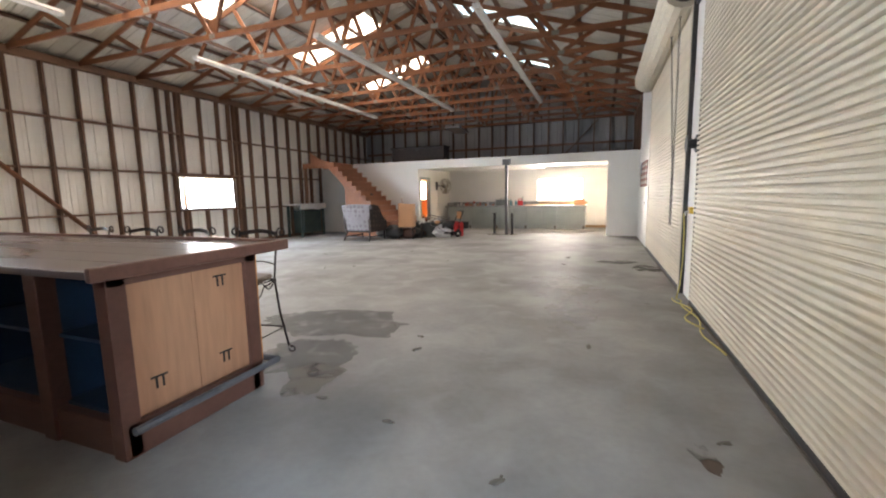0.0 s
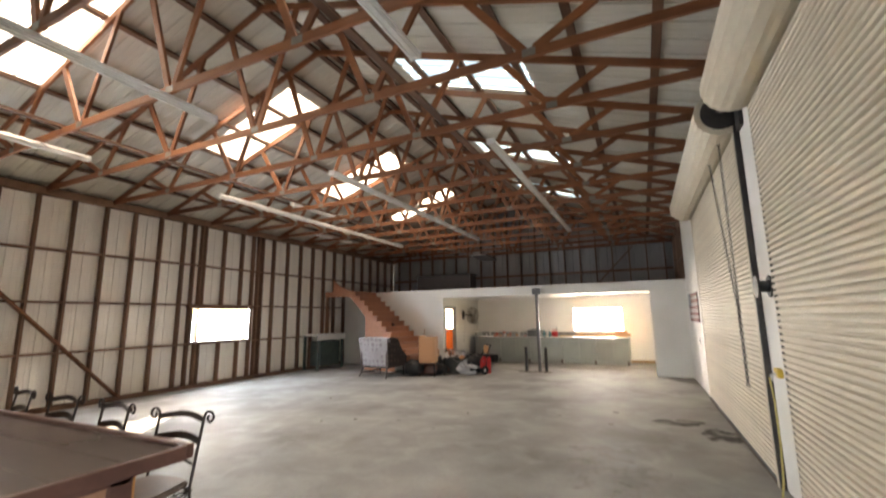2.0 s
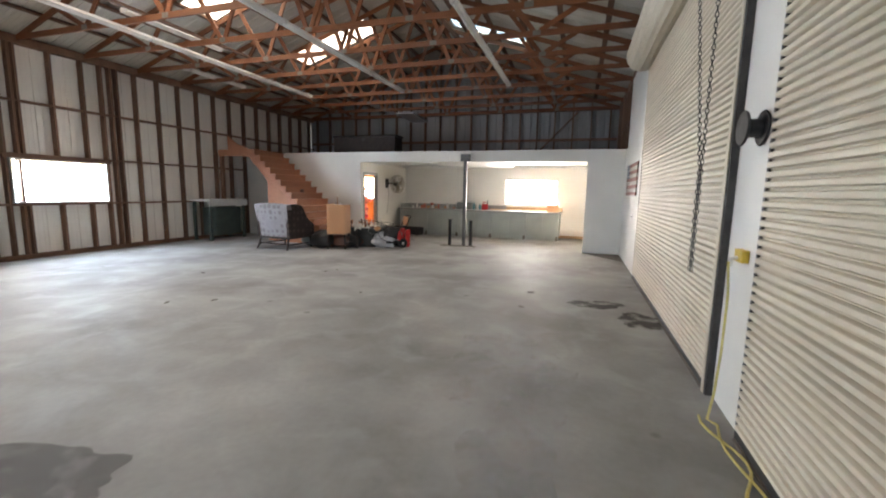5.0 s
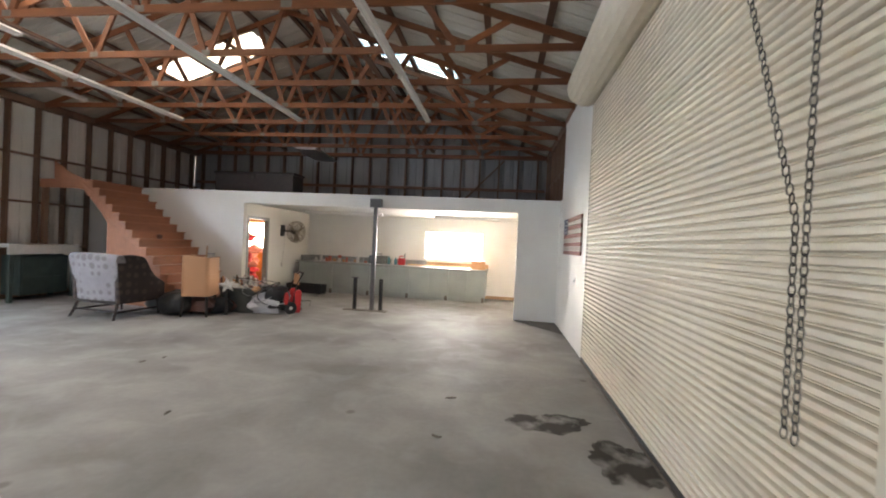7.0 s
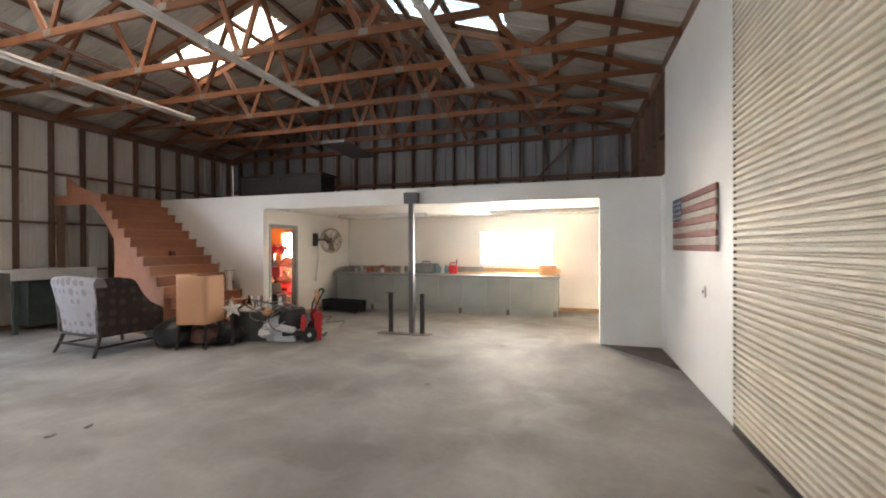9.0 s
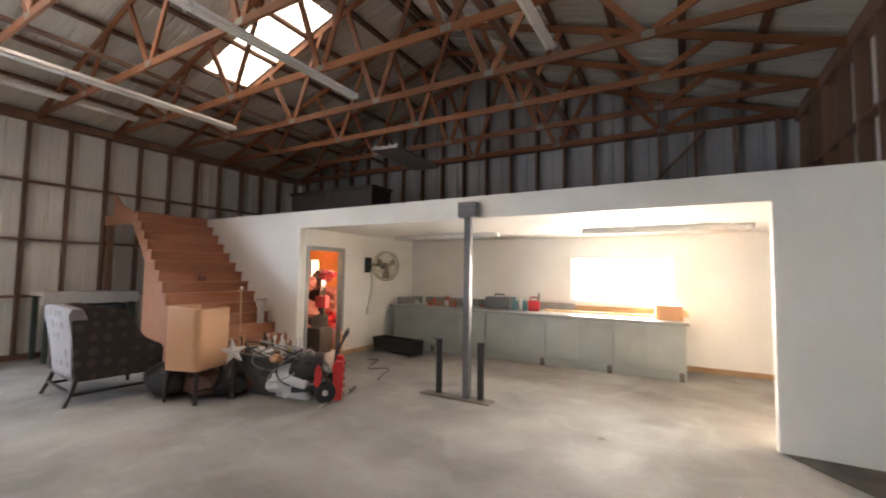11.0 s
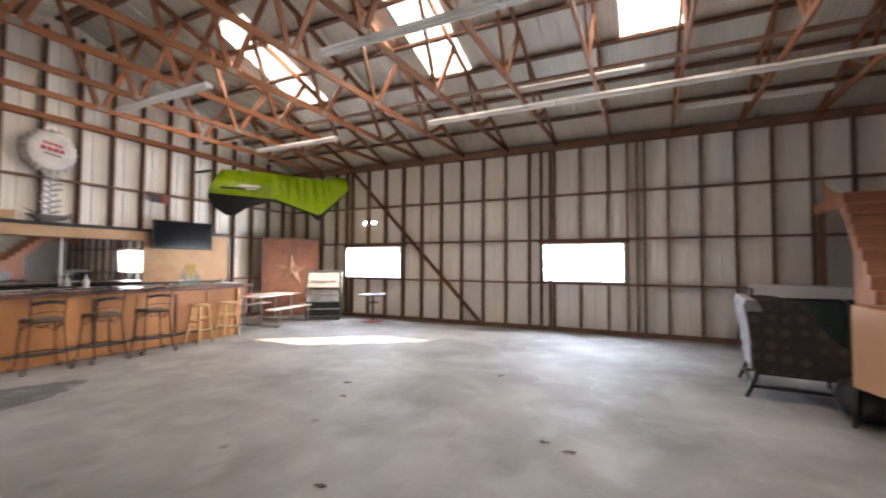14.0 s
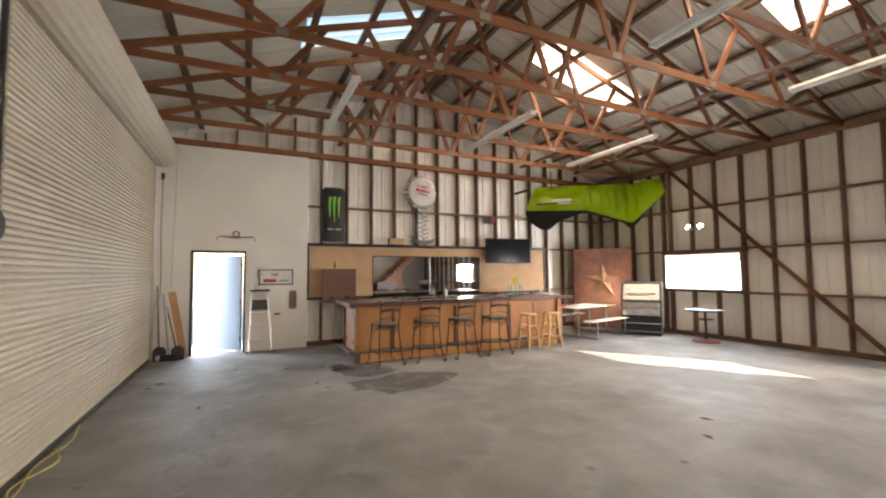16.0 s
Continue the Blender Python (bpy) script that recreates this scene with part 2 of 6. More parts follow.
GLASS = glass("window_glass", (0.95, 0.97, 0.97), 0.02, 1.0)
FILM = glass("clear_film", (0.62, 0.62, 0.63), 0.32, 0.0)


def fibreglass(name, dull, clear):
    """A weathered translucent roof panel."""
    m = bpy.data.materials.new(name)
    m.use_nodes = True
    n, l = m.node_tree.nodes, m.node_tree.links
    no = n.new("ShaderNodeTexNoise")
    no.inputs["Scale"].default_value = 3
    co = n.new("ShaderNodeTexCoord")
    l.new(co.outputs["Object"], no.inputs[0])
    r = n.new("ShaderNodeValToRGB")
    r.color_ramp.elements[0].color, r.color_ramp.elements[1].color = (*dull, 1), (*clear, 1)
    l.new(no.outputs[0], r.inputs[0])
    t, tr, mx = n.new("ShaderNodeBsdfTranslucent"), n.new("ShaderNodeBsdfTransparent"), n.new("ShaderNodeMixShader")
    mx.inputs[0].default_value = 0.02
    l.new(r.outputs[0], t.inputs[0]), l.new(r.outputs[0], tr.inputs[0])
    l.new(t.outputs[0], mx.inputs[1]), l.new(tr.outputs[0], mx.inputs[2])
    l.new(mx.outputs[0], n["Material Output"].inputs[0])
    return m


SKYPANEL = fibreglass("fibreglass", (0.42, 0.39, 0.33), (0.58, 0.57, 0.54))
# East panels get little sun; that cooler, dimmer light is tinted in.
SKYPANEL_SUNLESS = fibreglass("sunless_fibreglass", (0.3, 0.38, 0.38), (0.42, 0.52, 0.52))


def upholstery(name, a, b, scale):
    """Woven cloth with round floral medallions."""
    m = mat(name, a, tuple(c * 0.85 for c in a), rough=0.9, scale=6, grain=120)
    n, l = m.node_tree.nodes, m.node_tree.links
    p = n["Principled BSDF"]
    before = p.inputs["Base Color"].links[0].from_socket
    co = n.new("ShaderNodeTexCoord")
    v = n.new("ShaderNodeTexVoronoi")
    v.inputs["Scale"].default_value, v.inputs["Randomness"].default_value = scale, 0.25
    l.new(co.outputs["Object"], v.inputs[0])
    r = n.new("ShaderNodeValToRGB")
    r.color_ramp.elements[0].position, r.color_ramp.elements[1].position = 0.36, 0.44
    l.new(v.outputs["Distance"], r.inputs[0])
    mix = n.new("ShaderNodeMixRGB")
    mix.inputs[1].default_value = (*b, 1)
    l.new(r.outputs[0], mix.inputs[0]), l.new(before, mix.inputs[2])
    l.new(mix.outputs[0], p.inputs["Base Color"])
    return m


PALECLOTH = upholstery("pale_medallion_cloth", (0.27, 0.24, 0.245), (0.17, 0.145, 0.145), 6.5)
DARKCLOTH = upholstery("dark_medallion_cloth", (0.045, 0.032, 0.028), (0.075, 0.052, 0.043), 6.5)


# ---- building helpers ----
def mesh(bm, name, material, smooth=False):
    me = bpy.data.meshes.new(name)
    bmesh.ops.recalc_face_normals(bm, faces=bm.faces)
    bm.to_mesh(me)
    bm.free()
    for m in material if isinstance(material, (list, tuple)) else (material,):
        me.materials.append(m)
    if smooth:
        me.shade_smooth()
        me.set_sharp_from_angle(angle=radians(38))
    return me


def part(name, bm, material, parent, label="", smooth=False, at=None):
    """One bmesh as one object under a thing or under a part."""
    ob = new(name, mesh(bm, name, material, smooth))
    ob.parent = parent
    if at is not None:
        ob.matrix_basis = at
    return tagged(ob, label)


def piece(name, data, parent, at):
    """One more object on a mesh that alike pieces share."""
    ob = new(name, data)
    ob.parent, ob.matrix_basis = parent, at
    return ob


def thing(name, x, y, z, turn=0, label="", category="", group="", kind=""):
    ob = new(name)
    ob.empty_display_size = 0.1
    ob.matrix_basis = pose(x, y, z, 0, 0, turn)
    return tagged(ob, label, category, group, kind)


def box(x0, y0, z0, x1, y1, z1, bm=None, bevel=0.0):
    own = bmesh.new()
    bmesh.ops.create_cube(own, size=1)
    for v in own.verts:
        v.co = Vector(((x0 + x1) / 2 + v.co.x * (x1 - x0), (y0 + y1) / 2 + v.co.y * (y1 - y0), (z0 + z1) / 2 + v.co.z * (z1 - z0)))
    if bevel:
        bmesh.ops.bevel(own, geom=own.edges[:], offset=bevel, segments=2, profile=0.6, affect="EDGES")
    return join(bm, own)


def join(bm, own):
    if bm is None:
        return own
    tmp = bpy.data.meshes.new("tmp")
    own.to_mesh(tmp)
    own.free()
    bm.from_mesh(tmp)
    bpy.data.meshes.remove(tmp)
    return bm


def bar(a, b, w, h, bm=None, up=(0, 0, 1), bevel=0.0):
    """A beam from a to b, w wide and h high."""
    a, b = Vector(a), Vector(b)
    d = (b - a).normalized()
    side = d.cross(Vector(up))
    side = side.normalized() if side.length > 1e-4 else Vector((1, 0, 0))
    top = side.cross(d).normalized()
    own = bmesh.new()
    rows = [[own.verts.new(p + side * sx * w / 2 + top * sz * h / 2) for sx, sz in ((-1, -1), (1, -1), (1, 1), (-1, 1))] for p in (a, b)]
    own.faces.new(rows[0][::-1]), own.faces.new(rows[1])
    for i in range(4):
        own.faces.new((rows[0][i], rows[0][(i + 1) % 4], rows[1][(i + 1) % 4], rows[1][i]))
    if bevel:
        bmesh.ops.bevel(own, geom=own.edges[:], offset=bevel, segments=1, affect="EDGES")
    return join(bm, own)


def tube(points, r, bm=None, sides=8, closed=False):
    """A round bar along points; r: one radius or one for each point."""
    pts = [Vector(p) for p in points]
    rs = r if isinstance(r, (list, tuple)) else [r] * len(pts)
    own = bmesh.new()
    rings, side = [], None
    for i, p in enumerate(pts):
        if closed:
            d = pts[(i + 1) % len(pts)] - pts[i - 1]
        else:
            d = pts[min(i + 1, len(pts) - 1)] - pts[max(i - 1, 0)]
        d.normalize()
        if side is None:
            side = d.cross(Vector((0, 0, 1)))
            if side.length < 0.05:
                side = d.cross(Vector((1, 0, 0)))
        side = (side - d * side.dot(d)).normalized()
        other = d.cross(side)
        rings.append([own.verts.new(p + (side * math.cos(2 * math.pi * k / sides) + other * math.sin(2 * math.pi * k / sides)) * rs[i]) for k in range(sides)])
    pairs = list(zip(rings, rings[1:])) + ([(rings[-1], rings[0])] if closed else [])
    for u, v in pairs:
        for k in range(sides):
            own.faces.new((u[k], u[(k + 1) % sides], v[(k + 1) % sides], v[k]))
    if not closed:
        own.faces.new(rings[0][::-1]), own.faces.new(rings[-1])
    return join(bm, own)


def lathe(profile, bm=None, sides=24, at=(0, 0, 0), squash=(1, 1)):
    """A turned body from rows of radius and height."""
    own = bmesh.new()
    rings = [[own.verts.new((at[0] + r * math.cos(2 * math.pi * k / sides) * squash[0], at[1] + r * math.sin(2 * math.pi * k / sides) * squash[1], at[2] + z)) for k in range(sides)] for r, z in profile]
    for u, v in zip(rings, rings[1:]):
        for k in range(sides):
            own.faces.new((u[k], u[(k + 1) % sides], v[(k + 1) % sides], v[k]))
    own.faces.new(rings[0][::-1]), own.faces.new(rings[-1])
    return join(bm, own)


def prism(outline, axis, a, b, bm=None, bevel=0.0):
    """An outline of two coordinates drawn out along the axis from a to b."""
    own = bmesh.new()

    def place(u, v, w):
        return {"x": (w, u, v), "y": (u, w, v), "z": (u, v, w)}[axis]

    lo, hi = ([own.verts.new(place(u, v, w)) for u, v in outline] for w in (a, b))
    own.faces.new(lo[::-1]), own.faces.new(hi)
    for i in range(len(outline)):
        j = (i + 1) % len(outline)
        own.faces.new((lo[i], lo[j], hi[j], hi[i]))
    if bevel:
        bmesh.ops.bevel(own, geom=own.edges[:], offset=bevel, segments=2, affect="EDGES")
    return join(bm, own)


def blob(x, y, z, rx, ry, rz, seed, bm=None, rough=0.25, level=2):
    """A soft lump, creased by noise."""
    own = bmesh.new()
    bmesh.ops.create_icosphere(own, subdivisions=level, radius=1)
    for v in own.verts:
        k = 1 + rough * noise.noise(v.co * 1.7 + Vector((seed * 3.1, seed, 0)))
        v.co = Vector((x + v.co.x * rx * k, y + v.co.y * ry * k, z + v.co.z * rz * k))
    return join(bm, own)


def arc(cx, cy, r, a0, a1, n):
    return [(cx + r * math.cos(radians(a0 + (a1 - a0) * i / n)), cy + r * math.sin(radians(a0 + (a1 - a0) * i / n))) for i in range(n + 1)]


# ---- the hall: floor, walls, roof ----
WEST, EAST, SOUTH, NORTH = -10.67, 1.18, -0.34, 17.95
EAVE, RIDGE_X, SLOPE = 4.45, -4.745, 0.333
SKY_BAYS = ((2.5, 3.4), (6.12, 7.0), (9.7, 10.6), (13.3, 14.15))


def roof_z(x):
    return 4.55 + SLOPE * (5.925 - abs(x - RIDGE_X))


def ribs(u0, u1, step=0.3, deep=0.02):
    """The cross-section of ribbed sheet between u0 and u1: rows of place and depth."""
    n = max(1, round((u1 - u0) / step))
    w = (u1 - u0) / n
    rows = []
    for i in range(n):
        a = u0 + i * w
        rows += [(a, 0), (a + w * 0.30, 0), (a + w * 0.36, deep * 0.35), (a + w * 0.42, 0), (a + w * 0.62, 0), (a + w * 0.68, deep * 0.35), (a + w * 0.74, 0), (a + w * 0.86, 0), (a + w * 0.90, deep), (a + w * 0.97, deep)]
    return rows + [(u1, 0)]


def sheet(bm, rows, put, lo, hi):
    """A strip of ribbed sheet; put(u, depth, v) gives a place; lo and hi: ends along v, numbers or functions of u."""
    f = lambda e, u: e(u) if callable(e) else e
    pairs = [(bm.verts.new(put(u, d, f(lo, u))), bm.verts.new(put(u, d, f(hi, u)))) for u, d in rows]
    for (a, b), (c, d) in zip(pairs, pairs[1:]):
        bm.faces.new((a, c, d, b))


def holed(bm, put, u0, u1, lo, hi, holes):
    """Ribbed sheet from u0 to u1 with openings (ua, ub, va, vb)."""
    marks = sorted({u0, u1, *(h[0] for h in holes), *(h[1] for h in holes)})
    for a, b in zip(marks, marks[1:]):
        inside = [h for h in holes if h[0] <= (a + b) / 2 <= h[1]]
        rows = ribs(a, b)
        if inside:
            sheet(bm, rows, put, lo, inside[0][2]), sheet(bm, rows, put, inside[0][3], hi)
        else:
            sheet(bm, rows, put, lo, hi)


def structure(name, bm, material, label, category, smooth=False):
    return tagged(new(name, mesh(bm, name, material, smooth)), label, category, kind="structure")


# ground outside, and the slab
g = box(-400, -400, -0.3, 400, 400, -0.06)
structure("ground", g, EARTH, "pale dry gravel ground outside the hall", "ground")
structure("floor", box(WEST - 0.2, SOUTH - 0.25, -0.3, EAST + 0.2, NORTH + 0.1, 0), CONCRETE, "worn grey sealed concrete slab with stains", "floor")

# west wall: ribbed sheet behind studs and girts, two window openings
W_WIN = ((1.92, 3.83), (7.81, 9.62))
WIN_Z = (1.15, 2.06)
bm = bmesh.new()
holed(bm, lambda u, d, v: (WEST - 0.15 - d, u, v), SOUTH - 0.3, NORTH + 0.1, 0, 4.6, [(a, b, *WIN_Z) for a, b in W_WIN])
wall_west = structure("wall_west", bm, SHEET, "pale ribbed metal siding behind dark wooden framing", "wall")


def shared(name, bm, material):
    return mesh(bm, name, material)


STUD_W = shared("stud", box(-0.07, -0.022, 0, 0.07, 0.022, 1), STUD)


def stud(wall, x, y, z0, z1, along="y"):
    m = pose(x, y, z0, 0, 0, 0 if along == "y" else 90) @ Matrix.Diagonal((1, 1, z1 - z0, 1))
    return piece("stud", STUD_W, wall, m)


for k in range(31):
    y = -0.33 + 0.6 * k
    spans = [(0.09, 4.36)]
    for a, b in W_WIN:
        if a - 0.1 < y < b + 0.1:
            spans = [(0.09, WIN_Z[0] - 0.05), (WIN_Z[1] + 0.09, 4.36)]
    for z0, z1 in spans:
        stud(wall_west, WEST - 0.07, y, z0, z1)
for a, b in W_WIN:
    for y in (a - 0.05, b + 0.05):
        stud(wall_west, WEST - 0.07, y, 0.09, 4.36)
for y in (7.98, 10.02):
    stud(wall_west, WEST - 0.07, y, 0.09, 4.36)
for z in (1.12, 2.14, 3.2):
    part("girt", bar((WEST - 0.075, SOUTH, z), (WEST - 0.075, NORTH, z), 0.1, 0.045), STUD, wall_west)
part("sill_plate", box(WEST - 0.14, SOUTH, 0, WEST + 0.005, NORTH, 0.09), STUD, wall_west)
part("top_plate", box(WEST - 0.15, SOUTH - 0.1, 4.3, WEST + 0.02, NORTH, 4.44), STUD, wall_west)
part("brace", bar((WEST - 0.005, 2.13, 4.3), (WEST - 0.005, 6.25, 0.06), 0.03, 0.19, up=(1, 0, 0)), TRUSS, wall_west, "reddish diagonal plank brace")


def window(name, put, u0, u1, z0, z1, deep, label, mullion=True):
    """A metal-framed window in an opening; put(u, depth, z) turns wall places into the world."""
    top = tagged(new(name), label, "window", kind="structure")
    def strip(nm, ua, ub, da, db, za, zb, material):
        own = box(ua, da, za, ub, db, zb)
        for v in own.verts:
            v.co = Vector(put(*v.co))
        return part(nm, own, material, top)
    f = 0.035
    for ua, ub, za, zb in ((u0, u1, z0, z0 + f), (u0, u1, z1 - f, z1), (u0, u0 + f, z0 + f, z1 - f), (u1 - f, u1, z0 + f, z1 - f)):
        strip("window_frame", ua, ub, 0, deep, za, zb, ALU)
    c = (u0 + u1) / 2
    if mullion:
        strip("mullion", c - 0.012, c + 0.012, deep * 0.55, deep * 0.75, z0 + f, z1 - f, ALU)
    for ua, ub in ((u0 + f, c - 0.012), (c + 0.012, u1 - f)):
        pane = strip("pane", ua, ub, deep * 0.62, deep * 0.62 + 0.004, z0 + f, z1 - f, GLASS)
        pane.visible_shadow = False
    return top


for k, (a, b) in enumerate(W_WIN):
    window("window_%d" % (k + 1), lambda u, d, z: (WEST - d, u, z), a, b, WIN_Z[0], WIN_Z[1], 0.15, "wide aluminium sliding window, blown out by daylight")
    part("window_header", box(WEST - 0.14, a - 0.1, WIN_Z[1] + 0.002, WEST + 0.004, b + 0.1, WIN_Z[1] + 0.09), PURLIN, wall_west)
    part("window_sill", box(WEST - 0.14, a - 0.05, WIN_Z[0] - 0.05, WEST + 0.006, b + 0.05, WIN_Z[0] - 0.002), PURLIN, wall_west)

# south wall: ribbed sheet and framing west of the white lined bay
SPLIT = -1.72
bm = bmesh.new()
holed(bm, lambda u, d, v: (u, SOUTH - 0.22 - d, v), WEST - 0.25, SPLIT, 0, lambda u: roof_z(u) + 0.035, [])
wall_south = structure("wall_south", bm, SHEET, "pale ribbed metal gable wall behind brown framing", "wall")
for k in range(15):
    x = -10.45 + 0.6 * k
    stud(wall_south, x, SOUTH - 0.15, 0.09, 4.34, "x")
    stud(wall_south, x, SOUTH - 0.15, 4.45, roof_z(x) - 0.2, "x")
for k in range(4):
    stud(wall_south, -1.45 + 0.6 * k, SOUTH - 0.15, 4.45, roof_z(-1.45 + 0.6 * k) - 0.2, "x")
bm = bmesh.new()
sheet(bm, ribs(SPLIT, EAST + 0.15), lambda u, d, v: (u, SOUTH - 0.22 - d, v), 4.3, lambda u: roof_z(u) + 0.035)
part("gable_sheet", bm, SHEET, wall_south)
for z in (1.12, 2.3, 3.2):
    part("girt", bar((WEST, SOUTH - 0.15, z), (SPLIT, SOUTH - 0.15, z), 0.1, 0.045), STUD, wall_south)
part("sill_plate", box(WEST, SOUTH - 0.22, 0, SPLIT, SOUTH - 0.07, 0.09), STUD, wall_south)
part("top_plate", box(WEST, SOUTH - 0.22, 4.34, EAST, SOUTH - 0.06, 4.45), TRUSS, wall_south)

# white lined bay of the south wall with the doorway
DOOR = (-0.42, 0.51, 2.09)
bm = box(SPLIT, SOUTH - 0.2, 0, DOOR[0], SOUTH, 4.3)
box(DOOR[1], SOUTH - 0.2, 0, EAST + 0.15, SOUTH, 4.3, bm)
box(DOOR[0], SOUTH - 0.2, DOOR[2], DOOR[1], SOUTH, 4.3, bm)
structure("wall_south_lining", bm, WHITE, "white painted board lining around the entrance door", "wall")

# east wall: white piers and lintel round two roll-up doors
A_Y, B_Y, DOOR_TOP = (-0.08, 5.42), (6.1, 11.0), 3.9
E_BACK = EAST + 0.22
bm = box(EAST - 0.02, SOUTH, 0, E_BACK, A_Y[0], 4.3)
box(EAST + 0.02, A_Y[1], 0, E_BACK, B_Y[0], 4.3, bm)
box(EAST + 0.005, B_Y[1], 0, E_BACK, 13.85, 4.3, bm)
box(EAST, 13.85, 0, E_BACK, 14.1, 2.7, bm)
box(EAST + 0.1, A_Y[0], DOOR_TOP, E_BACK, A_Y[1], 4.3, bm)
box(EAST + 0.1, B_Y[0], DOOR_TOP, E_BACK, B_Y[1], 4.3, bm)
box(EAST, 14.1, 0, E_BACK, NORTH, 2.6, bm)
wall_east = structure("wall_east", bm, WHITE, "white painted wall with two wide roll-up doorways", "wall")
bm = bmesh.new()
sheet(bm, ribs(13.85, NORTH), lambda u, d, v: (EAST + 0.17 + d, u, v), 2.6, 4.6)
part("loft_sheet", bm, SHEET, wall_east)
for k in range(7):
    stud(wall_east, EAST + 0.09, 13.95 + 0.62 * k, 2.7, 4.3)
part("girt", bar((EAST + 0.09, 13.85, 3.4), (EAST + 0.09, NORTH, 3.4), 0.1, 0.045), STUD, wall_east)
part("top_plate", box(EAST + 0.02, SOUTH, 4.3, E_BACK, NORTH, 4.5), STUD, wall_east)

# north gable, with the dimness above the loft put into its grey
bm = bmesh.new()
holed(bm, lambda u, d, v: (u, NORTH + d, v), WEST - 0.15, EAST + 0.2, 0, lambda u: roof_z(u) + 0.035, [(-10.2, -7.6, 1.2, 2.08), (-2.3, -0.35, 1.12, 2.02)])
wall_north = structure("wall_north", bm, SHEET_SHADED, "ribbed metal gable wall above the loft, painted greyer for shade", "wall")
for k in range(20):
    x = -10.45 + 0.6 * k
    stud(wall_north, x, NORTH - 0.07, 2.75, roof_z(x) - 0.2, "x")
for z in (3.4, 4.4):
    part("girt", bar((WEST, NORTH - 0.07, z), (EAST, NORTH - 0.07, z), 0.1, 0.08), STUD, wall_north)
part("brace", bar((-0.1, NORTH - 0.16, 4.3), (-1.6, NORTH - 0.16, 2.75), 0.03, 0.12, up=(0, 1, 0)), STUD, wall_north)

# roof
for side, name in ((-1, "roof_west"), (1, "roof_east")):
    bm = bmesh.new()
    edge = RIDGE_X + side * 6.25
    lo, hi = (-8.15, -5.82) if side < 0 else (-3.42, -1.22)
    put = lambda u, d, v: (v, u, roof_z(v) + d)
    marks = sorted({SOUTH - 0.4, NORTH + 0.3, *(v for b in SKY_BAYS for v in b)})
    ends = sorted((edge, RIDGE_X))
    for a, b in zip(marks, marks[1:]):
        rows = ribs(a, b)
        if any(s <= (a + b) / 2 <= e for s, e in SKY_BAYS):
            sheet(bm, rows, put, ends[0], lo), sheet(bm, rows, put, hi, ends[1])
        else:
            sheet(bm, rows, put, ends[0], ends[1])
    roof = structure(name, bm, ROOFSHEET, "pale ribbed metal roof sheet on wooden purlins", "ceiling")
    for s, e in SKY_BAYS:
        bm = bmesh.new()
        sheet(bm, ribs(s, e), put, lo, hi)
        part("skylight", bm, SKYPANEL if side < 0 else SKYPANEL_SUNLESS, roof, "translucent fibreglass roof panel")
    for k in range(8):
        x = RIDGE_X + side * (0.1 + 0.88 * k if k else 0.1)
        x = RIDGE_X + side * (3.415 + 0.88 * (k - 4)) if k else x
        z = roof_z(x) - 0.045
        part("purlin", bar((x, SOUTH - 0.3, z), (x, NORTH + 0.2, z), 0.1, 0.05), PURLIN, roof)


# trusses
def truss_parts():
    zb, half = 4.41, 5.925
    L, R = RIDGE_X - half, RIDGE_X + half
    top = lambda x: roof_z(x) - 0.155
    return zb, L, R, top


zb, L, R, top = truss_parts()
first = thing("roof_truss", 0, 0, 0, 0, "orange-brown timber roof truss with webs and nail plates", "truss", "roof trusses")
part("bottom_chord", bar((L, 0, zb), (R, 0, zb), 0.04, 0.1), TRUSS, first)
part("top_chord", bar((L - 0.1, 0, top(L - 0.1)), (RIDGE_X, 0, top(RIDGE_X)), 0.04, 0.1), TRUSS, first)
part("top_chord", bar((R + 0.1, 0, top(R + 0.1)), (RIDGE_X, 0, top(RIDGE_X)), 0.04, 0.1), TRUSS, first)
nodes_b = [L + (R - L) * k / 6 for k in range(1, 6)]
for x in nodes_b:
    part("nail_plate", box(x - 0.07, -0.023, zb - 0.04, x + 0.07, 0.023, zb + 0.045), PLATE, first)
    for dx in (-0.68, 0.68):
        xt = x + dx
        if L + 0.6 < xt < R - 0.6:
            part("web", bar((x + dx * 0.08, 0.001, zb + 0.04), (xt, 0.001, top(xt) - 0.03), 0.038, 0.085), TRUSS, first)
for k in range(15):
    y = TRUSS_Y + 1.2 * k
    if k == 0:
        first.matrix_basis = pose(0, y, 0)
    else:
        copy_thing(first, pose(0, y, 0))
# long ties that run over the bottom chords
for x in (-7.2, -2.3):
    t = thing("chord_tie", x, 0, 4.48, 0, "long brown timber tie laid across the trusses", "beam", "truss ties")
    part("plank", bar((0, 0.3, 0.003), (0, NORTH - 0.4, 0.003), 0.09, 0.04), PURLIN, t)

# loft and the lined rooms under it
LOFT_Y, LOFT_Z, RX = 14.09, 2.7, -6.35
OPEN = (RX, 0.27, 2.4)
BACK = 17.62
bm = box(WEST, LOFT_Y, 0, -9.45, LOFT_Y + 0.12, 2.55)
box(-9.45, LOFT_Y, 0, OPEN[0], LOFT_Y + 0.12, LOFT_Z, bm)
box(OPEN[0], LOFT_Y, OPEN[2], OPEN[1], LOFT_Y + 0.12, LOFT_Z, bm)
box(OPEN[1], LOFT_Y, 0, EAST, LOFT_Y + 0.12, LOFT_Z, bm)
structure("wall_loft_front", bm, WHITE, "white painted loft front with a wide open bay", "wall")
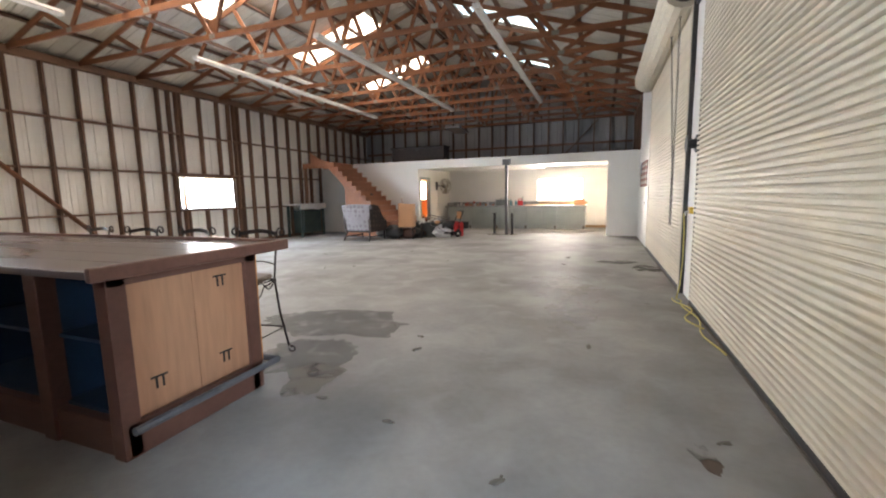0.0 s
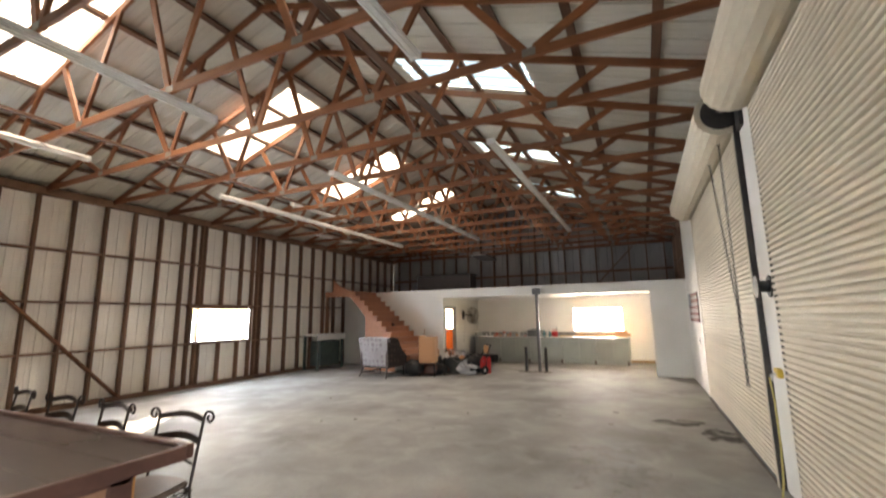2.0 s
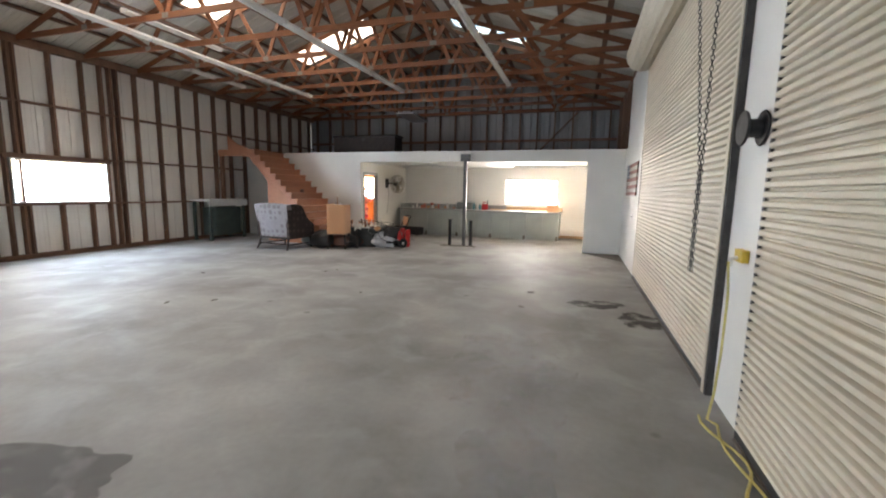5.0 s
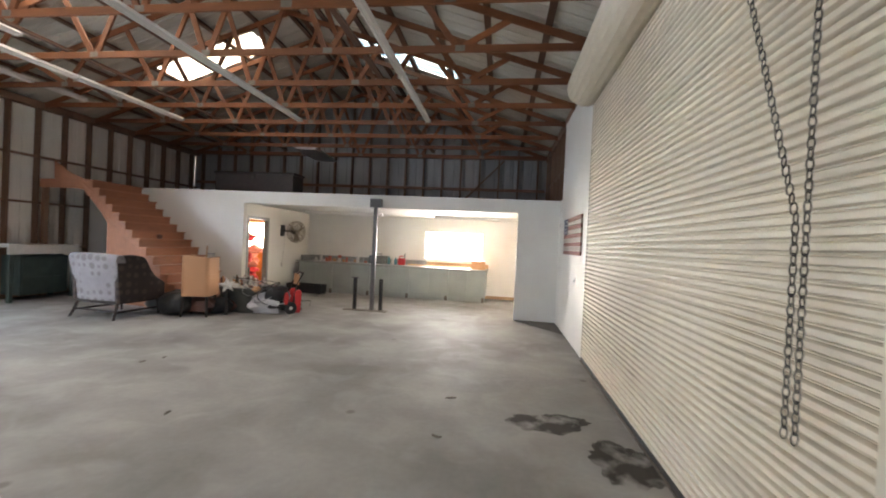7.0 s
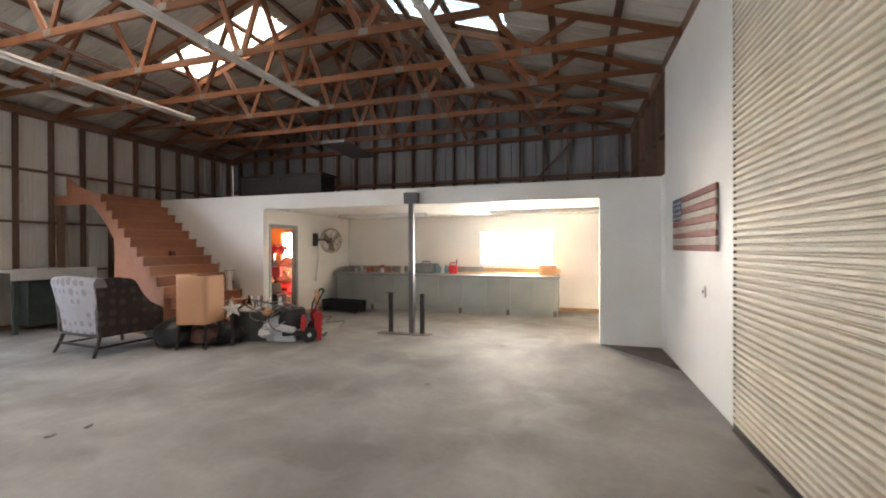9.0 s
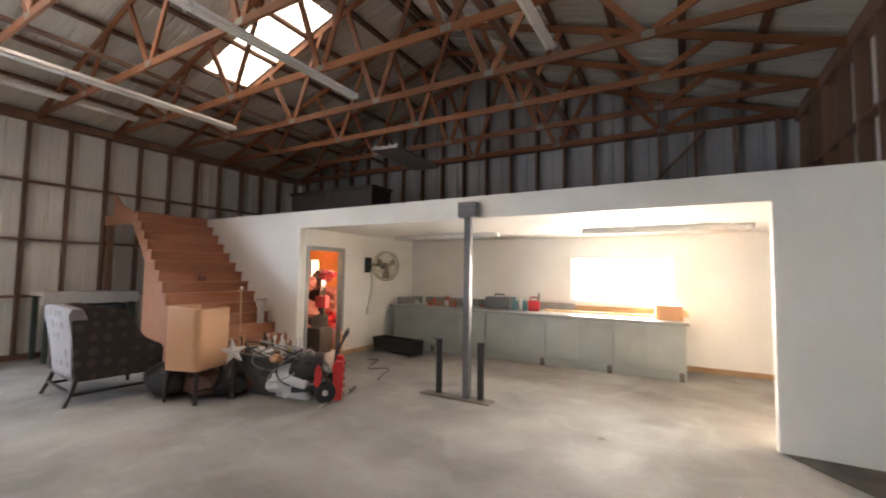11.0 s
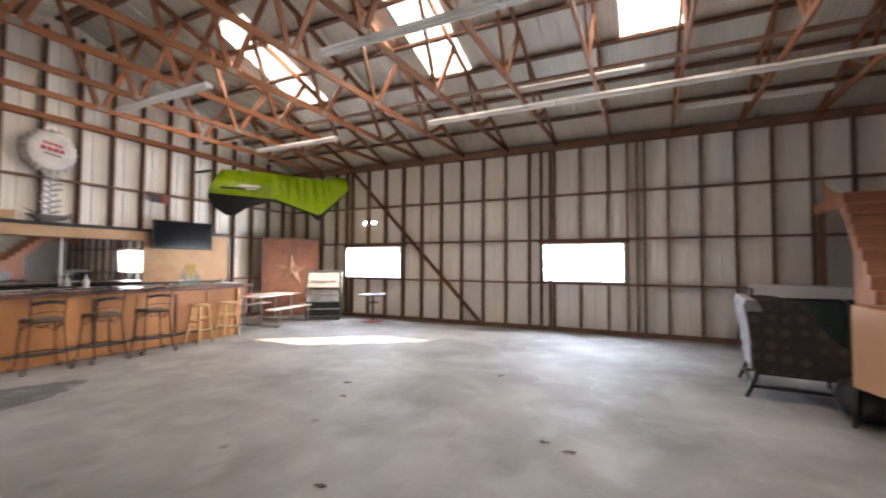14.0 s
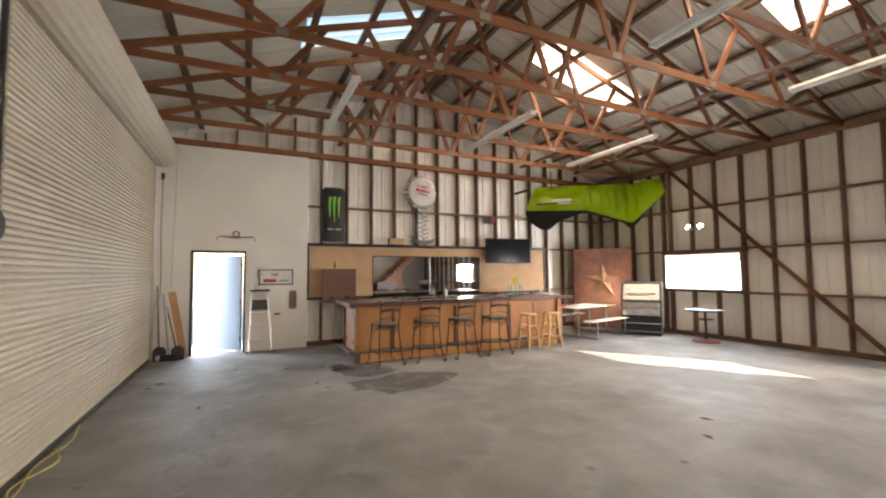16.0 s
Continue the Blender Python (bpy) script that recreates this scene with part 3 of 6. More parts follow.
structure("loft_deck", box(WEST, LOFT_Y + 0.12, 2.56, EAST, NORTH - 0.14, 2.69), PLYPANEL, "plywood loft deck above the back rooms", "floor")
structure("ceiling_room", box(RX, LOFT_Y + 0.12, 2.42, EAST, BACK, 2.55), CREAM, "cream painted ceiling of the open bay", "ceiling")
ROOM_DOOR = (14.31, 15.17, 2.05)
bm = box(RX - 0.1, LOFT_Y + 0.12, 0, RX, ROOM_DOOR[0], 2.42)
box(RX - 0.1, ROOM_DOOR[1], 0, RX, BACK, 2.42, bm)
box(RX - 0.1, ROOM_DOOR[0], ROOM_DOOR[2], RX, ROOM_DOOR[1], 2.42, bm)
structure("wall_room_west", bm, CREAM, "cream painted partition with a store-room doorway", "wall")
WIN_N, WIN_S, WIN_T = (-2.46, -0.62, 1.12, 2.02), (-8.7, -7.55, 1.2, 2.08), (-10.35, -9.6, 1.2, 2.0)
bm = box(RX, BACK, 0, WIN_N[0], BACK + 0.2, 2.42)
box(WIN_N[1], BACK, 0, EAST, BACK + 0.2, 2.42, bm)
box(WIN_N[0], BACK, 0, WIN_N[1], BACK + 0.2, WIN_N[2], bm)
box(WIN_N[0], BACK, WIN_N[3], WIN_N[1], BACK + 0.2, 2.42, bm)
structure("wall_room_north", bm, CREAM, "cream painted back wall with a wide window", "wall")
window("window_3", lambda u, d, z: (u, BACK + 0.06 + d, z), *WIN_N, 0.2, "wide window glaring with low sun")
bm = box(WEST, BACK, 0, WIN_T[0], BACK + 0.2, 2.42)
box(WIN_T[1], BACK, 0, WIN_S[0], BACK + 0.2, 2.42, bm)
box(WIN_T[0], BACK, 0, WIN_T[1], BACK + 0.2, WIN_T[2], bm)
box(WIN_T[0], BACK, WIN_T[3], WIN_T[1], BACK + 0.2, 2.42, bm)
box(WIN_S[1], BACK, 0, RX - 0.1, BACK + 0.2, 2.42, bm)
box(WIN_S[0], BACK, 0, WIN_S[1], BACK + 0.2, WIN_S[2], bm)
box(WIN_S[0], BACK, WIN_S[3], WIN_S[1], BACK + 0.2, 2.42, bm)
structure("wall_store_north", bm, ORANGE, "orange painted back wall of the store room", "wall")
window("window_4", lambda u, d, z: (u, BACK + 0.06 + d, z), *WIN_S, 0.2, "bright window at the back of the store room")
window("window_5", lambda u, d, z: (u, BACK + 0.06 + d, z), *WIN_T, 0.2, "small bright window in the corner of the store room", False)
structure("wall_store_west", box(-10.5, LOFT_Y + 0.12, 0, -10.4, BACK, 2.42), ORANGE, "orange painted side wall of the store room", "wall")
structure("ceiling_store", box(-10.5, LOFT_Y + 0.12, 2.42, RX - 0.1, BACK, 2.55), CREAM, "pale ceiling of the store room", "ceiling")
bm = box(RX, BACK - 0.015, 0, EAST, BACK, 0.09)
box(RX, ROOM_DOOR[1] + 0.07, 0, RX + 0.015, BACK - 0.015, 0.09, bm)
structure("baseboard", bm, OSB, "tan wooden skirting board along the bay", "baseboard")
bm = box(RX - 0.11, ROOM_DOOR[0] - 0.06, 0, RX + 0.014, ROOM_DOOR[0] + 0.012, ROOM_DOOR[2] + 0.06)
box(RX - 0.11, ROOM_DOOR[1] - 0.012, 0, RX + 0.014, ROOM_DOOR[1] + 0.06, ROOM_DOOR[2] + 0.06, bm)
box(RX - 0.11, ROOM_DOOR[0] + 0.012, ROOM_DOOR[2] - 0.012, RX + 0.014, ROOM_DOOR[1] - 0.012, ROOM_DOOR[2] + 0.06, bm)
structure("trim_store_door", bm, COUNTER, "grey steel frame of the store-room doorway", "trim")
# dark triangle painted on the slab corner as the wall's shadow
structure("floor_corner_shadow", prism([(0.3, 14.08), (1.17, 14.08), (1.17, 12.85)], "z", 0.001, 0.006), GRIME_SHADOW, "dark corner of the slab, the wall's shadow painted on", "floor")
structure("threshold_a", box(EAST - 0.035, A_Y[0], 0.0, EAST + 0.2, A_Y[1], 0.012), GRIME_SHADOW, "dark steel threshold strip under the roll-up door", "trim")
structure("threshold_b", box(EAST - 0.035, B_Y[0], 0.0, EAST + 0.2, B_Y[1], 0.012), GRIME_SHADOW, "dark steel threshold strip under the roll-up door", "trim")

# daylight in the openings
for k, (a, b) in enumerate(W_WIN):
    window_light("daylight", (WEST - 0.17, (a + b) / 2, 1.6), (1, 0, -0.3), b - a, 0.9, WINDOW_W)
window_light("daylight", ((WIN_N[0] + WIN_N[1]) / 2, BACK + 0.28, 1.57), (0, -1, 0.03), 1.88, 0.94, WINDOW_W * 0.46, (0.97, 0.97, 0.94), 130)
window_light("daylight", ((WIN_S[0] + WIN_S[1]) / 2, BACK + 0.3, 1.64), (0, -1, -0.1), 1.1, 0.85, WINDOW_W * 0.25, (1.0, 0.93, 0.8))
window_light("daylight", (0.95, SOUTH - 1.55, 1.15), (-0.35, 1, -0.1), 2.3, 2.2, WINDOW_W * DOOR_K, (0.55, 0.76, 1.0))
for s, e in SKY_BAYS:
    for side in (-1, 1):
        x = -6.85 if side < 0 else -2.35
        window_light("daylight", (x, (s + e) / 2, roof_z(x) - 0.02), (-side * 0.33, 0, -1), 2.4, e - s - 0.1, SKYLIGHT_W * (1.0 if side < 0 else 0.1) * (0.1 if s > 13 else 1.3 - 0.08 * s), (1.0, 0.95, 0.86) if side < 0 else (0.86, 0.94, 1.0), 140)

# ---- roll-up doors ----
def roll_door(y0, y1, label):
    d = thing("roll_up_door", EAST, (y0 + y1) / 2, 0, 0, label, "roll-up door", "roll-up doors")
    h = (y1 - y0) / 2
    prof = [(0.006, 0), (-0.014, 0.002), (-0.023, 0.007), (-0.026, 0.02), (-0.023, 0.033), (-0.015, 0.038), (0.008, 0.041), (0.008, 0.044), (-0.002, 0.046), (-0.002, 0.05), (0.008, 0.052), (0.006, 0.0555), (0.012, 0.062), (0.018, 0.062), (0.014, 0)]
    slat = mesh(prism([(u - 0.004, v) for u, v in prof], "y", -h, h), "slat", SLAT, True)
    for k in range(67):
        piece("slat", slat, d, pose(0, 0, 0.07 + 0.057 * k))
    part("bottom_bar", box(-0.02, -h, 0.012, 0.03, h, 0.072, bevel=0.006), DARKSTEEL, d)
    coil = bmesh.new()
    n = 40
    ring = []
    for k in range(n + 1):
        a = 2 * math.pi * k / n
        r = 0.27 + 0.008 * (k % 2)
        ring.append((-0.13 + r * math.cos(a), 4.03 + r * math.sin(a)))
    prism(ring[:-1], "y", -h - 0.03, h + 0.03, coil)
    part("coil", coil, SLAT, d, "rolled slat curtain on its drum")
    for s in (-1, 1):
        part("end_plate", lathe([(0.2, -0.006), (0.21, 0), (0.2, 0.006)], sides=28), DARKSTEEL, d, at=pose(-0.13, s * (h + 0.045), 4.03, 90))
        part("drum_axle", tube([(-0.13, s * (h + 0.03), 4.03), (-0.13, s * (h + 0.16), 4.03)], 0.03), DARKSTEEL, d)
        if s < 0:
            g = box(-0.034, -h - 0.045, 0, 0.018, -h - 0.005, 3.85)
            part("guide_rail", g, DARKSTEEL, d)
            part("guide_lip", box(-0.04, -h - 0.004, 0, -0.034, -h + 0.05, 3.85), SLAT, d, "cream steel lip of the guide")
        else:
            part("guide_rail", box(-0.016, h + 0.002, 0, 0.019, h + 0.032, 3.85), DARKSTEEL, d)
    return d


roll_door(*A_Y, "closed cream steel roll-up door with ribbed slats")
roll_door(*B_Y, "closed cream steel roll-up door with hand chain")

# ---- the bar and its corner ----
def bar_counter():
    d = thing("bar_counter", -4.69, 1.5, 0, 0, "long home-made wooden bar with dark plank top and branded panels", "bar")
    x0, x1, y0, y1 = -2.35, 2.42, -0.56, 0.43
    part("base", box(x0, y0 + 0.02, 0, x1, y1 - 0.02, 0.2, bevel=0.008), BARDARK, d, "dark red kick board")
    part("core", box(x0 + 0.05, y1 - 0.1, 0.2, x1 - 0.05, y1 - 0.05, 1.03), BARDARK, d)
    n = 7
    w = (x1 - x0 - 0.16) / n
    for k in range(n):
        a = x0 + 0.08 + k * w
        part("front_panel", box(a + 0.008, y1 - 0.05, 0.2, a + w - 0.008, y1 - 0.028, 0.96, bevel=0.004), BARWOOD, d)
        if k:
            part("batten", box(a - 0.03, y1 - 0.028, 0.2, a + 0.03, y1 - 0.012, 1.03, bevel=0.003), BARWOOD if k % 2 else BARDARK, d)
    part("top_rail", box(x0, y1 - 0.05, 0.96, x1, y1 - 0.005, 1.04, bevel=0.004), BARWOOD, d)
    for sx in (x1, x0):
        s = 1 if sx > 0 else -1
        for yy in (y0, y1 - 0.09):
            part("corner_post", box(sx - 0.1 if s > 0 else sx, yy, 0, sx if s > 0 else sx + 0.1, yy + 0.1, 1.04, bevel=0.006), BARDARK, d)
        for k in range(2):
            a = y0 + 0.1 + k * 0.405
            pan = part("end_panel", box(sx - 0.04 * s - 0.012, a + 0.002, 0.2, sx - 0.04 * s + 0.012, a + 0.403, 0.97, bevel=0.003), BARWOOD_SHADED, d)
            if s > 0:
                for yy, zz in (((a + 0.14, 0.36),) if k == 0 else ((a + 0.2, 0.87), (a + 0.2, 0.34))):
                    fx = sx - 0.026
                    b = box(fx, yy - 0.05, zz + 0.03, fx + 0.003, yy + 0.05, zz + 0.042)
                    box(fx, yy - 0.025, zz - 0.035, fx + 0.003, yy - 0.012, zz + 0.03, b)
                    box(fx, yy + 0.015, zz - 0.035, fx + 0.003, yy + 0.028, zz + 0.03, b)
                    part("brand_mark", b, IRON, pan, "burnt brand mark")
        part("end_rail", box(min(sx, sx - 0.05 * s), y0, 0.97, max(sx, sx - 0.05 * s), y1, 1.04), BARDARK, d)
    part("front_skirt", box(x0 + 0.01, y1 - 0.02, 0.01, x1 - 0.005, y1 - 0.004, 0.196, bevel=0.003), BARWOOD, d)
    for sx in (x0 + 0.003, x1 - 0.1):
        part("front_corner_board", box(sx, y1 + 0.011, 0.2, sx + 0.097, y1 + 0.022, 1.03, bevel=0.003), BARWOOD, d)
    rail = [(x0 - 0.05, y1 + 0.06, 0.2), (x1 + 0.1, y1 + 0.06, 0.2), (x1 + 0.1, y0, 0.2)]
    part("foot_rail", tube(rail, 0.024), POSTPAINT, d, "worn pipe foot rail")
    for xx in (-2.2, -1, 0.2, 1.4, 2.35):
        part("rail_bracket", tube([(xx, y1 - 0.02, 0.16), (xx, y1 + 0.06, 0.2)], 0.012), IRON, d)
    tops = 5
    for k in range(tops):
        a = y0 - 0.14 + k * (y1 - y0 + 0.32) / tops
        part("top_plank", box(x0 - 0.12, a + 0.0015, 1.045, x1 + 0.1, a + (y1 - y0 + 0.32) / tops - 0.0015, 1.085, bevel=0.004), BARTOP, d)
    e = box(x0 - 0.15, y1 + 0.18, 1.03, x1 + 0.13, y1 + 0.225, 1.105, bevel=0.012)
    part("edge_trim", e, BARDARK, d)
    part("edge_trim", box(x1 + 0.1, y0 - 0.14, 1.03, x1 + 0.145, y1 + 0.18, 1.105, bevel=0.012), BARDARK, d)
    for k, xx in enumerate((2.3, 1.75, 0.6, -0.5, -1.6, -2.25)):
        if k == 1:
            part("corner_post", box(xx - 0.07, y0, 0, xx + 0.05, y0 + 0.1, 1.04, bevel=0.006), BARDARK, d)
        part("divider", box(xx - 0.02, y0 + 0.1, 0.2, xx + 0.02, y1 - 0.1, 1.04), BARBLUE, d)
    for zz in (0.2, 0.62):
        part("shelf", box(x0 + 0.06, y0 + 0.08, zz, x1 - 0.08, y1 - 0.1, zz + 0.02), BARBLUE, d, "dark painted shelf")
    return d


bar_counter()


def scroll(cx, cz, r, y, turn=1.3, start=90, way=1, n=22):
    pts = []
    for i in range(n + 1):
        t = i / n
        a = radians(start + way * 360 * turn * t)
        rr = r * (1 - 0.72 * t)
        pts.append((cx + rr * math.cos(a), y, cz + rr * math.sin(a)))
    return pts


def iron_stool(x, y, turn):
    """Back on +y, sitter looks to -y."""
    d = thing("bar_stool", x, y, 0, turn, "wrought iron bar stool with scrolled back and wooden seat", "stool", "iron stools at the bar")
    seat = prism([(-0.19, -0.2), (0.19, -0.2), (0.21, -0.05), (0.17, 0.17), (0.1, 0.2), (-0.1, 0.2), (-0.17, 0.17), (-0.21, -0.05)], "z", 0.715, 0.755, bevel=0.012)
    part("seat", seat, SEAT, d, "worn dark wooden seat", True)
    part("seat_ring", tube([(-0.19, -0.19, 0.705), (0.19, -0.19, 0.705), (0.19, 0.17, 0.705), (-0.19, 0.17, 0.705)], 0.009, closed=True, sides=6), IRON, d)
    for sx in (-1, 1):
        for sy in (-1, 1):
            foot = 0.2 + 0.05 * (sy > 0)
            pts = [(sx * 0.18, sy * 0.17, 0.71), (sx * 0.2, sy * 0.19, 0.4), (sx * 0.225, sy * (foot + 0.0), 0.07)]
            leg = tube(pts, 0.01, sides=6)
            cx, cy = sx * 0.225, sy * foot
            curl = []
            for i in range(15):
                t = i / 14
                a = math.pi + sx * 0 + 2 * math.pi * 0.95 * t
                r = 0.036 * (1 - 0.55 * t)
                curl.append((cx + sx * (0.036 + r * math.cos(a)), cy, 0.048 + 0.0 + r * math.sin(a)))
            tube(curl, 0.008, leg, sides=5)
            part("leg", leg, IRON, d)
    ring = [(-0.215, -0.2, 0.26), (0.215, -0.2, 0.26), (0.22, 0.22, 0.26), (-0.22, 0.22, 0.26)]
    part("foot_rest", tube(ring, 0.008, closed=True, sides=6), IRON, d)
    for a, b in (((-0.19, -0.19), (0.19, -0.19)), ((-0.19, 0.18), (0.19, 0.18)), ((-0.19, -0.19), (-0.19, 0.18)), ((0.19, -0.19), (0.19, 0.18))):
        pts = [(a[0] + (b[0] - a[0]) * t, a[1] + (b[1] - a[1]) * t, 0.69 - 0.1 * math.sin(math.pi * t) * abs(math.sin(2 * math.pi * t) + 0.3)) for t in [i / 12 for i in range(13)]]
        part("apron_scroll", tube(pts, 0.006, sides=5), IRON, d)
    for sx in (-1, 1):
        up = tube([(sx * 0.18, 0.17, 0.7), (sx * 0.185, 0.2, 0.9), (sx * 0.19, 0.235, 1.12)], 0.009, sides=6)
        curl = [(sx * (px + 0.19), 0.235, pz) for px, _, pz in scroll(0.045, 1.115, 0.045, 0, 1.15, 180, -1)]
        tube(curl, 0.008, up, sides=5)
        part("back_post", up, IRON, d)
    for zz, hh in ((0.83, 0.01), (0.97, 0.045), (1.1, 0.035)):
        rows = [(-0.185 + 0.37 * t, 0.19 + (zz - 0.8) * 0.14 + 0.03 * math.sin(math.pi * t), zz + 0.025 * math.sin(math.pi * t)) for t in [i / 10 for i in range(11)]]
        b = bmesh.new()
        for p, q in zip(rows, rows[1:]):
            bar(p, q, 0.008, hh, b)
        part("back_slat", b, IRON, d)
    return d


STOOLS = ((-2.74, 2.26, 8), (-3.55, 2.26, -4), (-4.28, 2.27, 3), (-5.03, 2.28, -6))
s0 = iron_stool(*STOOLS[0])
for x, y, t in STOOLS[1:]:
    copy_thing(s0, pose(x, y, 0, 0, 0, t))


def pine_stool(x, y, turn):
    d = thing("bar_stool", x, y, 0, turn, "plain pine bar stool with round seat and rungs", "stool", "pine stools at the bar")
    part("seat", lathe([(0.13, 0.715), (0.17, 0.72), (0.178, 0.735), (0.172, 0.756), (0.12, 0.76)]), PINE, d, smooth=True)
    feet = []
    for sx, sy in ((-1, -1), (1, -1), (1, 1), (-1, 1)):
        part("leg", tube([(sx * 0.09, sy * 0.09, 0.73), (sx * 0.165, sy * 0.165, 0)], [0.024, 0.021]), PINE, d)
        feet.append((sx, sy))
    for k in range(4):
        (ax, ay), (bx, by) = feet[k], feet[(k + 1) % 4]
        for z in ((0.2, 0.42) if k % 2 else (0.26, 0.5)):
            r = 0.09 + 0.075 * (0.71 - z) / 0.71
            part("rung", tube([(ax * r, ay * r, z), (bx * r, by * r, z)], 0.013, sides=6), PINE, d)
    return d


p0 = pine_stool(-5.93, 2.2, 10)
copy_thing(p0, pose(-6.52, 2.22, 0, 0, 0, -8))

# back board, mirror and shelf
FW = SOUTH - 0.06
d = thing("back_board", -5.1, FW, 0, 0, "tan fibreboard panel in a black frame behind the bar", "panel")
part("board", box(-3.33, -0.01, 1.1, 3.33, 0.02, 2.27), OSB, d)
for a, b, c, e in ((-3.4, 3.4, 2.27, 2.34), (-3.4, 3.4, 1.04, 1.1), (-3.4, -3.33, 1.1, 2.27), (3.33, 3.4, 1.1, 2.27)):
    part("frame", box(a, -0.012, c, b, 0.035, e, bevel=0.004), BLACK, d)
m = bpy.data.materials.new("mirror")
m.use_nodes = True
m.node_tree.nodes["Principled BSDF"].inputs["Metallic"].default_value = 1.0
m.node_tree.nodes["Principled BSDF"].inputs["Base Color"].default_value = (0.78, 0.78, 0.76, 1)
m.node_tree.nodes["Principled BSDF"].inputs["Roughness"].default_value = 0.03
d = thing("wall_mirror", -4.76, FW + 0.03, 1.05, 0, "wide mirror in two panes behind the bar", "mirror")
part("pane", box(-1.5, 0, 0.02, -0.012, 0.008, 0.99), m, d)
part("pane", box(0.012, 0, 0.02, 1.5, 0.008, 0.99), m, d)
part("strip", box(-0.02, 0, 0.02, 0.02, 0.014, 0.99), STEEL, d)
part("top_edge", box(-1.5, 0, 0.99, 1.5, 0.016, 1.01), BLACK, d)
d = thing("back_counter", -5.7, -0.1, 0, 0, "dark counter with steel edge along the mirror", "counter")
part("body", box(-2.7, -0.25, 0, 2.7, 0.16, 0.98), BARDARK, d)
part("worktop", box(-2.75, -0.26, 0.98, 2.75, 0.24, 1.02, bevel=0.006), COUNTER, d)
d = thing("bar_hatch", -2.42, -0.14, 0, 0, "dark red bar hatch flap standing raised on its stub counter", "hatch")
part("stub_top", box(-0.42, -0.19, 1.0, 0.42, 0.2, 1.05, bevel=0.006), BARDARK, d)
part("stub_post", box(-0.42, -0.19, 0, -0.3, 0.18, 1.0, bevel=0.006), BARDARK, d)
part("flap", box(-0.36, -0.02, 1.05, 0.4, 0.03, 1.74, bevel=0.008), BARDARK, d, "raised dark red flap")
part("hinge", box(-0.2, 0.03, 1.05, -0.1, 0.04, 1.12), IRON, d)
part("hinge", box(0.15, 0.03, 1.05, 0.25, 0.04, 1.12), IRON, d)
part("finial", lathe([(0.03, 1.72), (0.012, 1.76), (0.028, 1.8), (0.02, 1.86), (0.004, 1.92)], at=(0.12, 0, 0)), RUST, d, smooth=True)
d = thing("table_ornament", -5.02, 0.02, 1.02, 0, "tall pale bottle standing on the counter", "bottle", "bottles on the counter")
part("body", lathe([(0.045, 0), (0.05, 0.01), (0.05, 0.17), (0.016, 0.23), (0.016, 0.28), (0.008, 0.285)]), PALE, d, smooth=True)
d = thing("neon_sign", -7.1, 0.05, 1.02, 0, "small unlit bar sign with bent coloured tubes", "sign")
part("stand", box(-0.28, -0.06, 0, 0.28, 0.06, 0.05, bevel=0.01), TEAL, d)
for k, (w, h, mt) in enumerate(((0.24, 0.2, TEAL), (0.17, 0.36, PALE), (0.1, 0.46, YELLOW))):
    pts = [(-w + 2 * w * t, 0.02, 0.05 + h * abs(math.sin(math.pi * (0.15 + 2.7 * t)))) for t in [i / 24 for i in range(25)]]
    part("tube", tube(pts, 0.012, sides=6), mt, d)
d = thing("napkin_tray", -8.1, 0.0, 1.02, 0, "pale tray with a paper cup on the counter", "tray")
part("tray", box(-0.3, -0.1, 0, 0.3, 0.12, 0.03, bevel=0.008), PALE, d)
part("cup", lathe([(0.03, 0.03), (0.04, 0.12), (0.036, 0.12)], at=(0.1, 0, 0)), PALE, d, smooth=True)

# television
d = thing("television", -7.04, FW + 0.05, 1.88, -6, "black flat television on a wall arm", "television")
part("screen_body", box(-0.69, 0.22, 0, 0.69, 0.27, 0.68, bevel=0.01), BLACK, d)
part("screen", box(-0.66, 0.27, 0.03, 0.66, 0.274, 0.65), mat("screen", (0.01, 0.011, 0.014), rough=0.12, bump=0), d, "dark glossy screen")
part("wall_arm", bar((0, -0.03, 0.34), (0, 0.22, 0.34), 0.05, 0.08), DARKSTEEL, d)

# signs
d = thing("can_sign", -2.3, FW + 0.1, 2.38, 0, "large black tin drink-can sign with green claw marks", "sign")
part("body", lathe([(0.22, 0), (0.262, 0.05), (0.265, 0.1), (0.265, 1.14), (0.255, 1.2), (0.225, 1.24)], sides=32, squash=(1, 0.35)), BLACK, d, "black can body", True)
part("rim", lathe([(0.225, 1.235), (0.23, 1.25), (0.215, 1.262)], sides=32, squash=(1, 0.35)), STEEL, d)
GREEN = mat("sign_green", (0.2, 0.65, 0.06), (0.15, 0.55, 0.04), rough=0.4, scale=6)
for k, (x, lo) in enumerate(((-0.1, 0.55), (0.0, 0.42), (0.1, 0.55))):
    y = 0.092 - 0.12 * x * x
    pts = [(x - 0.05, y, 1.0), (x, y + 0.002, 1.03), (x + 0.012, y + 0.002, 0.9), (x + 0.02 * math.sin(9), y + 0.002, 0.72), (x + 0.005, y, lo)]
    part("claw_mark", tube(pts, [0.01, 0.032, 0.028, 0.021, 0.004], sides=6), GREEN, d, "green claw stripe")
part("lettering_bar", box(-0.15, 0.07, 0.26, 0.15, 0.092, 0.3), STEEL, d, "pale illegible lettering")
d = thing("cap_sign", -4.52, FW + 0.05, 3.71, 0, "huge white bottle-cap sign with crimped rim", "sign")
n = 42
own = bmesh.new()
rings = []
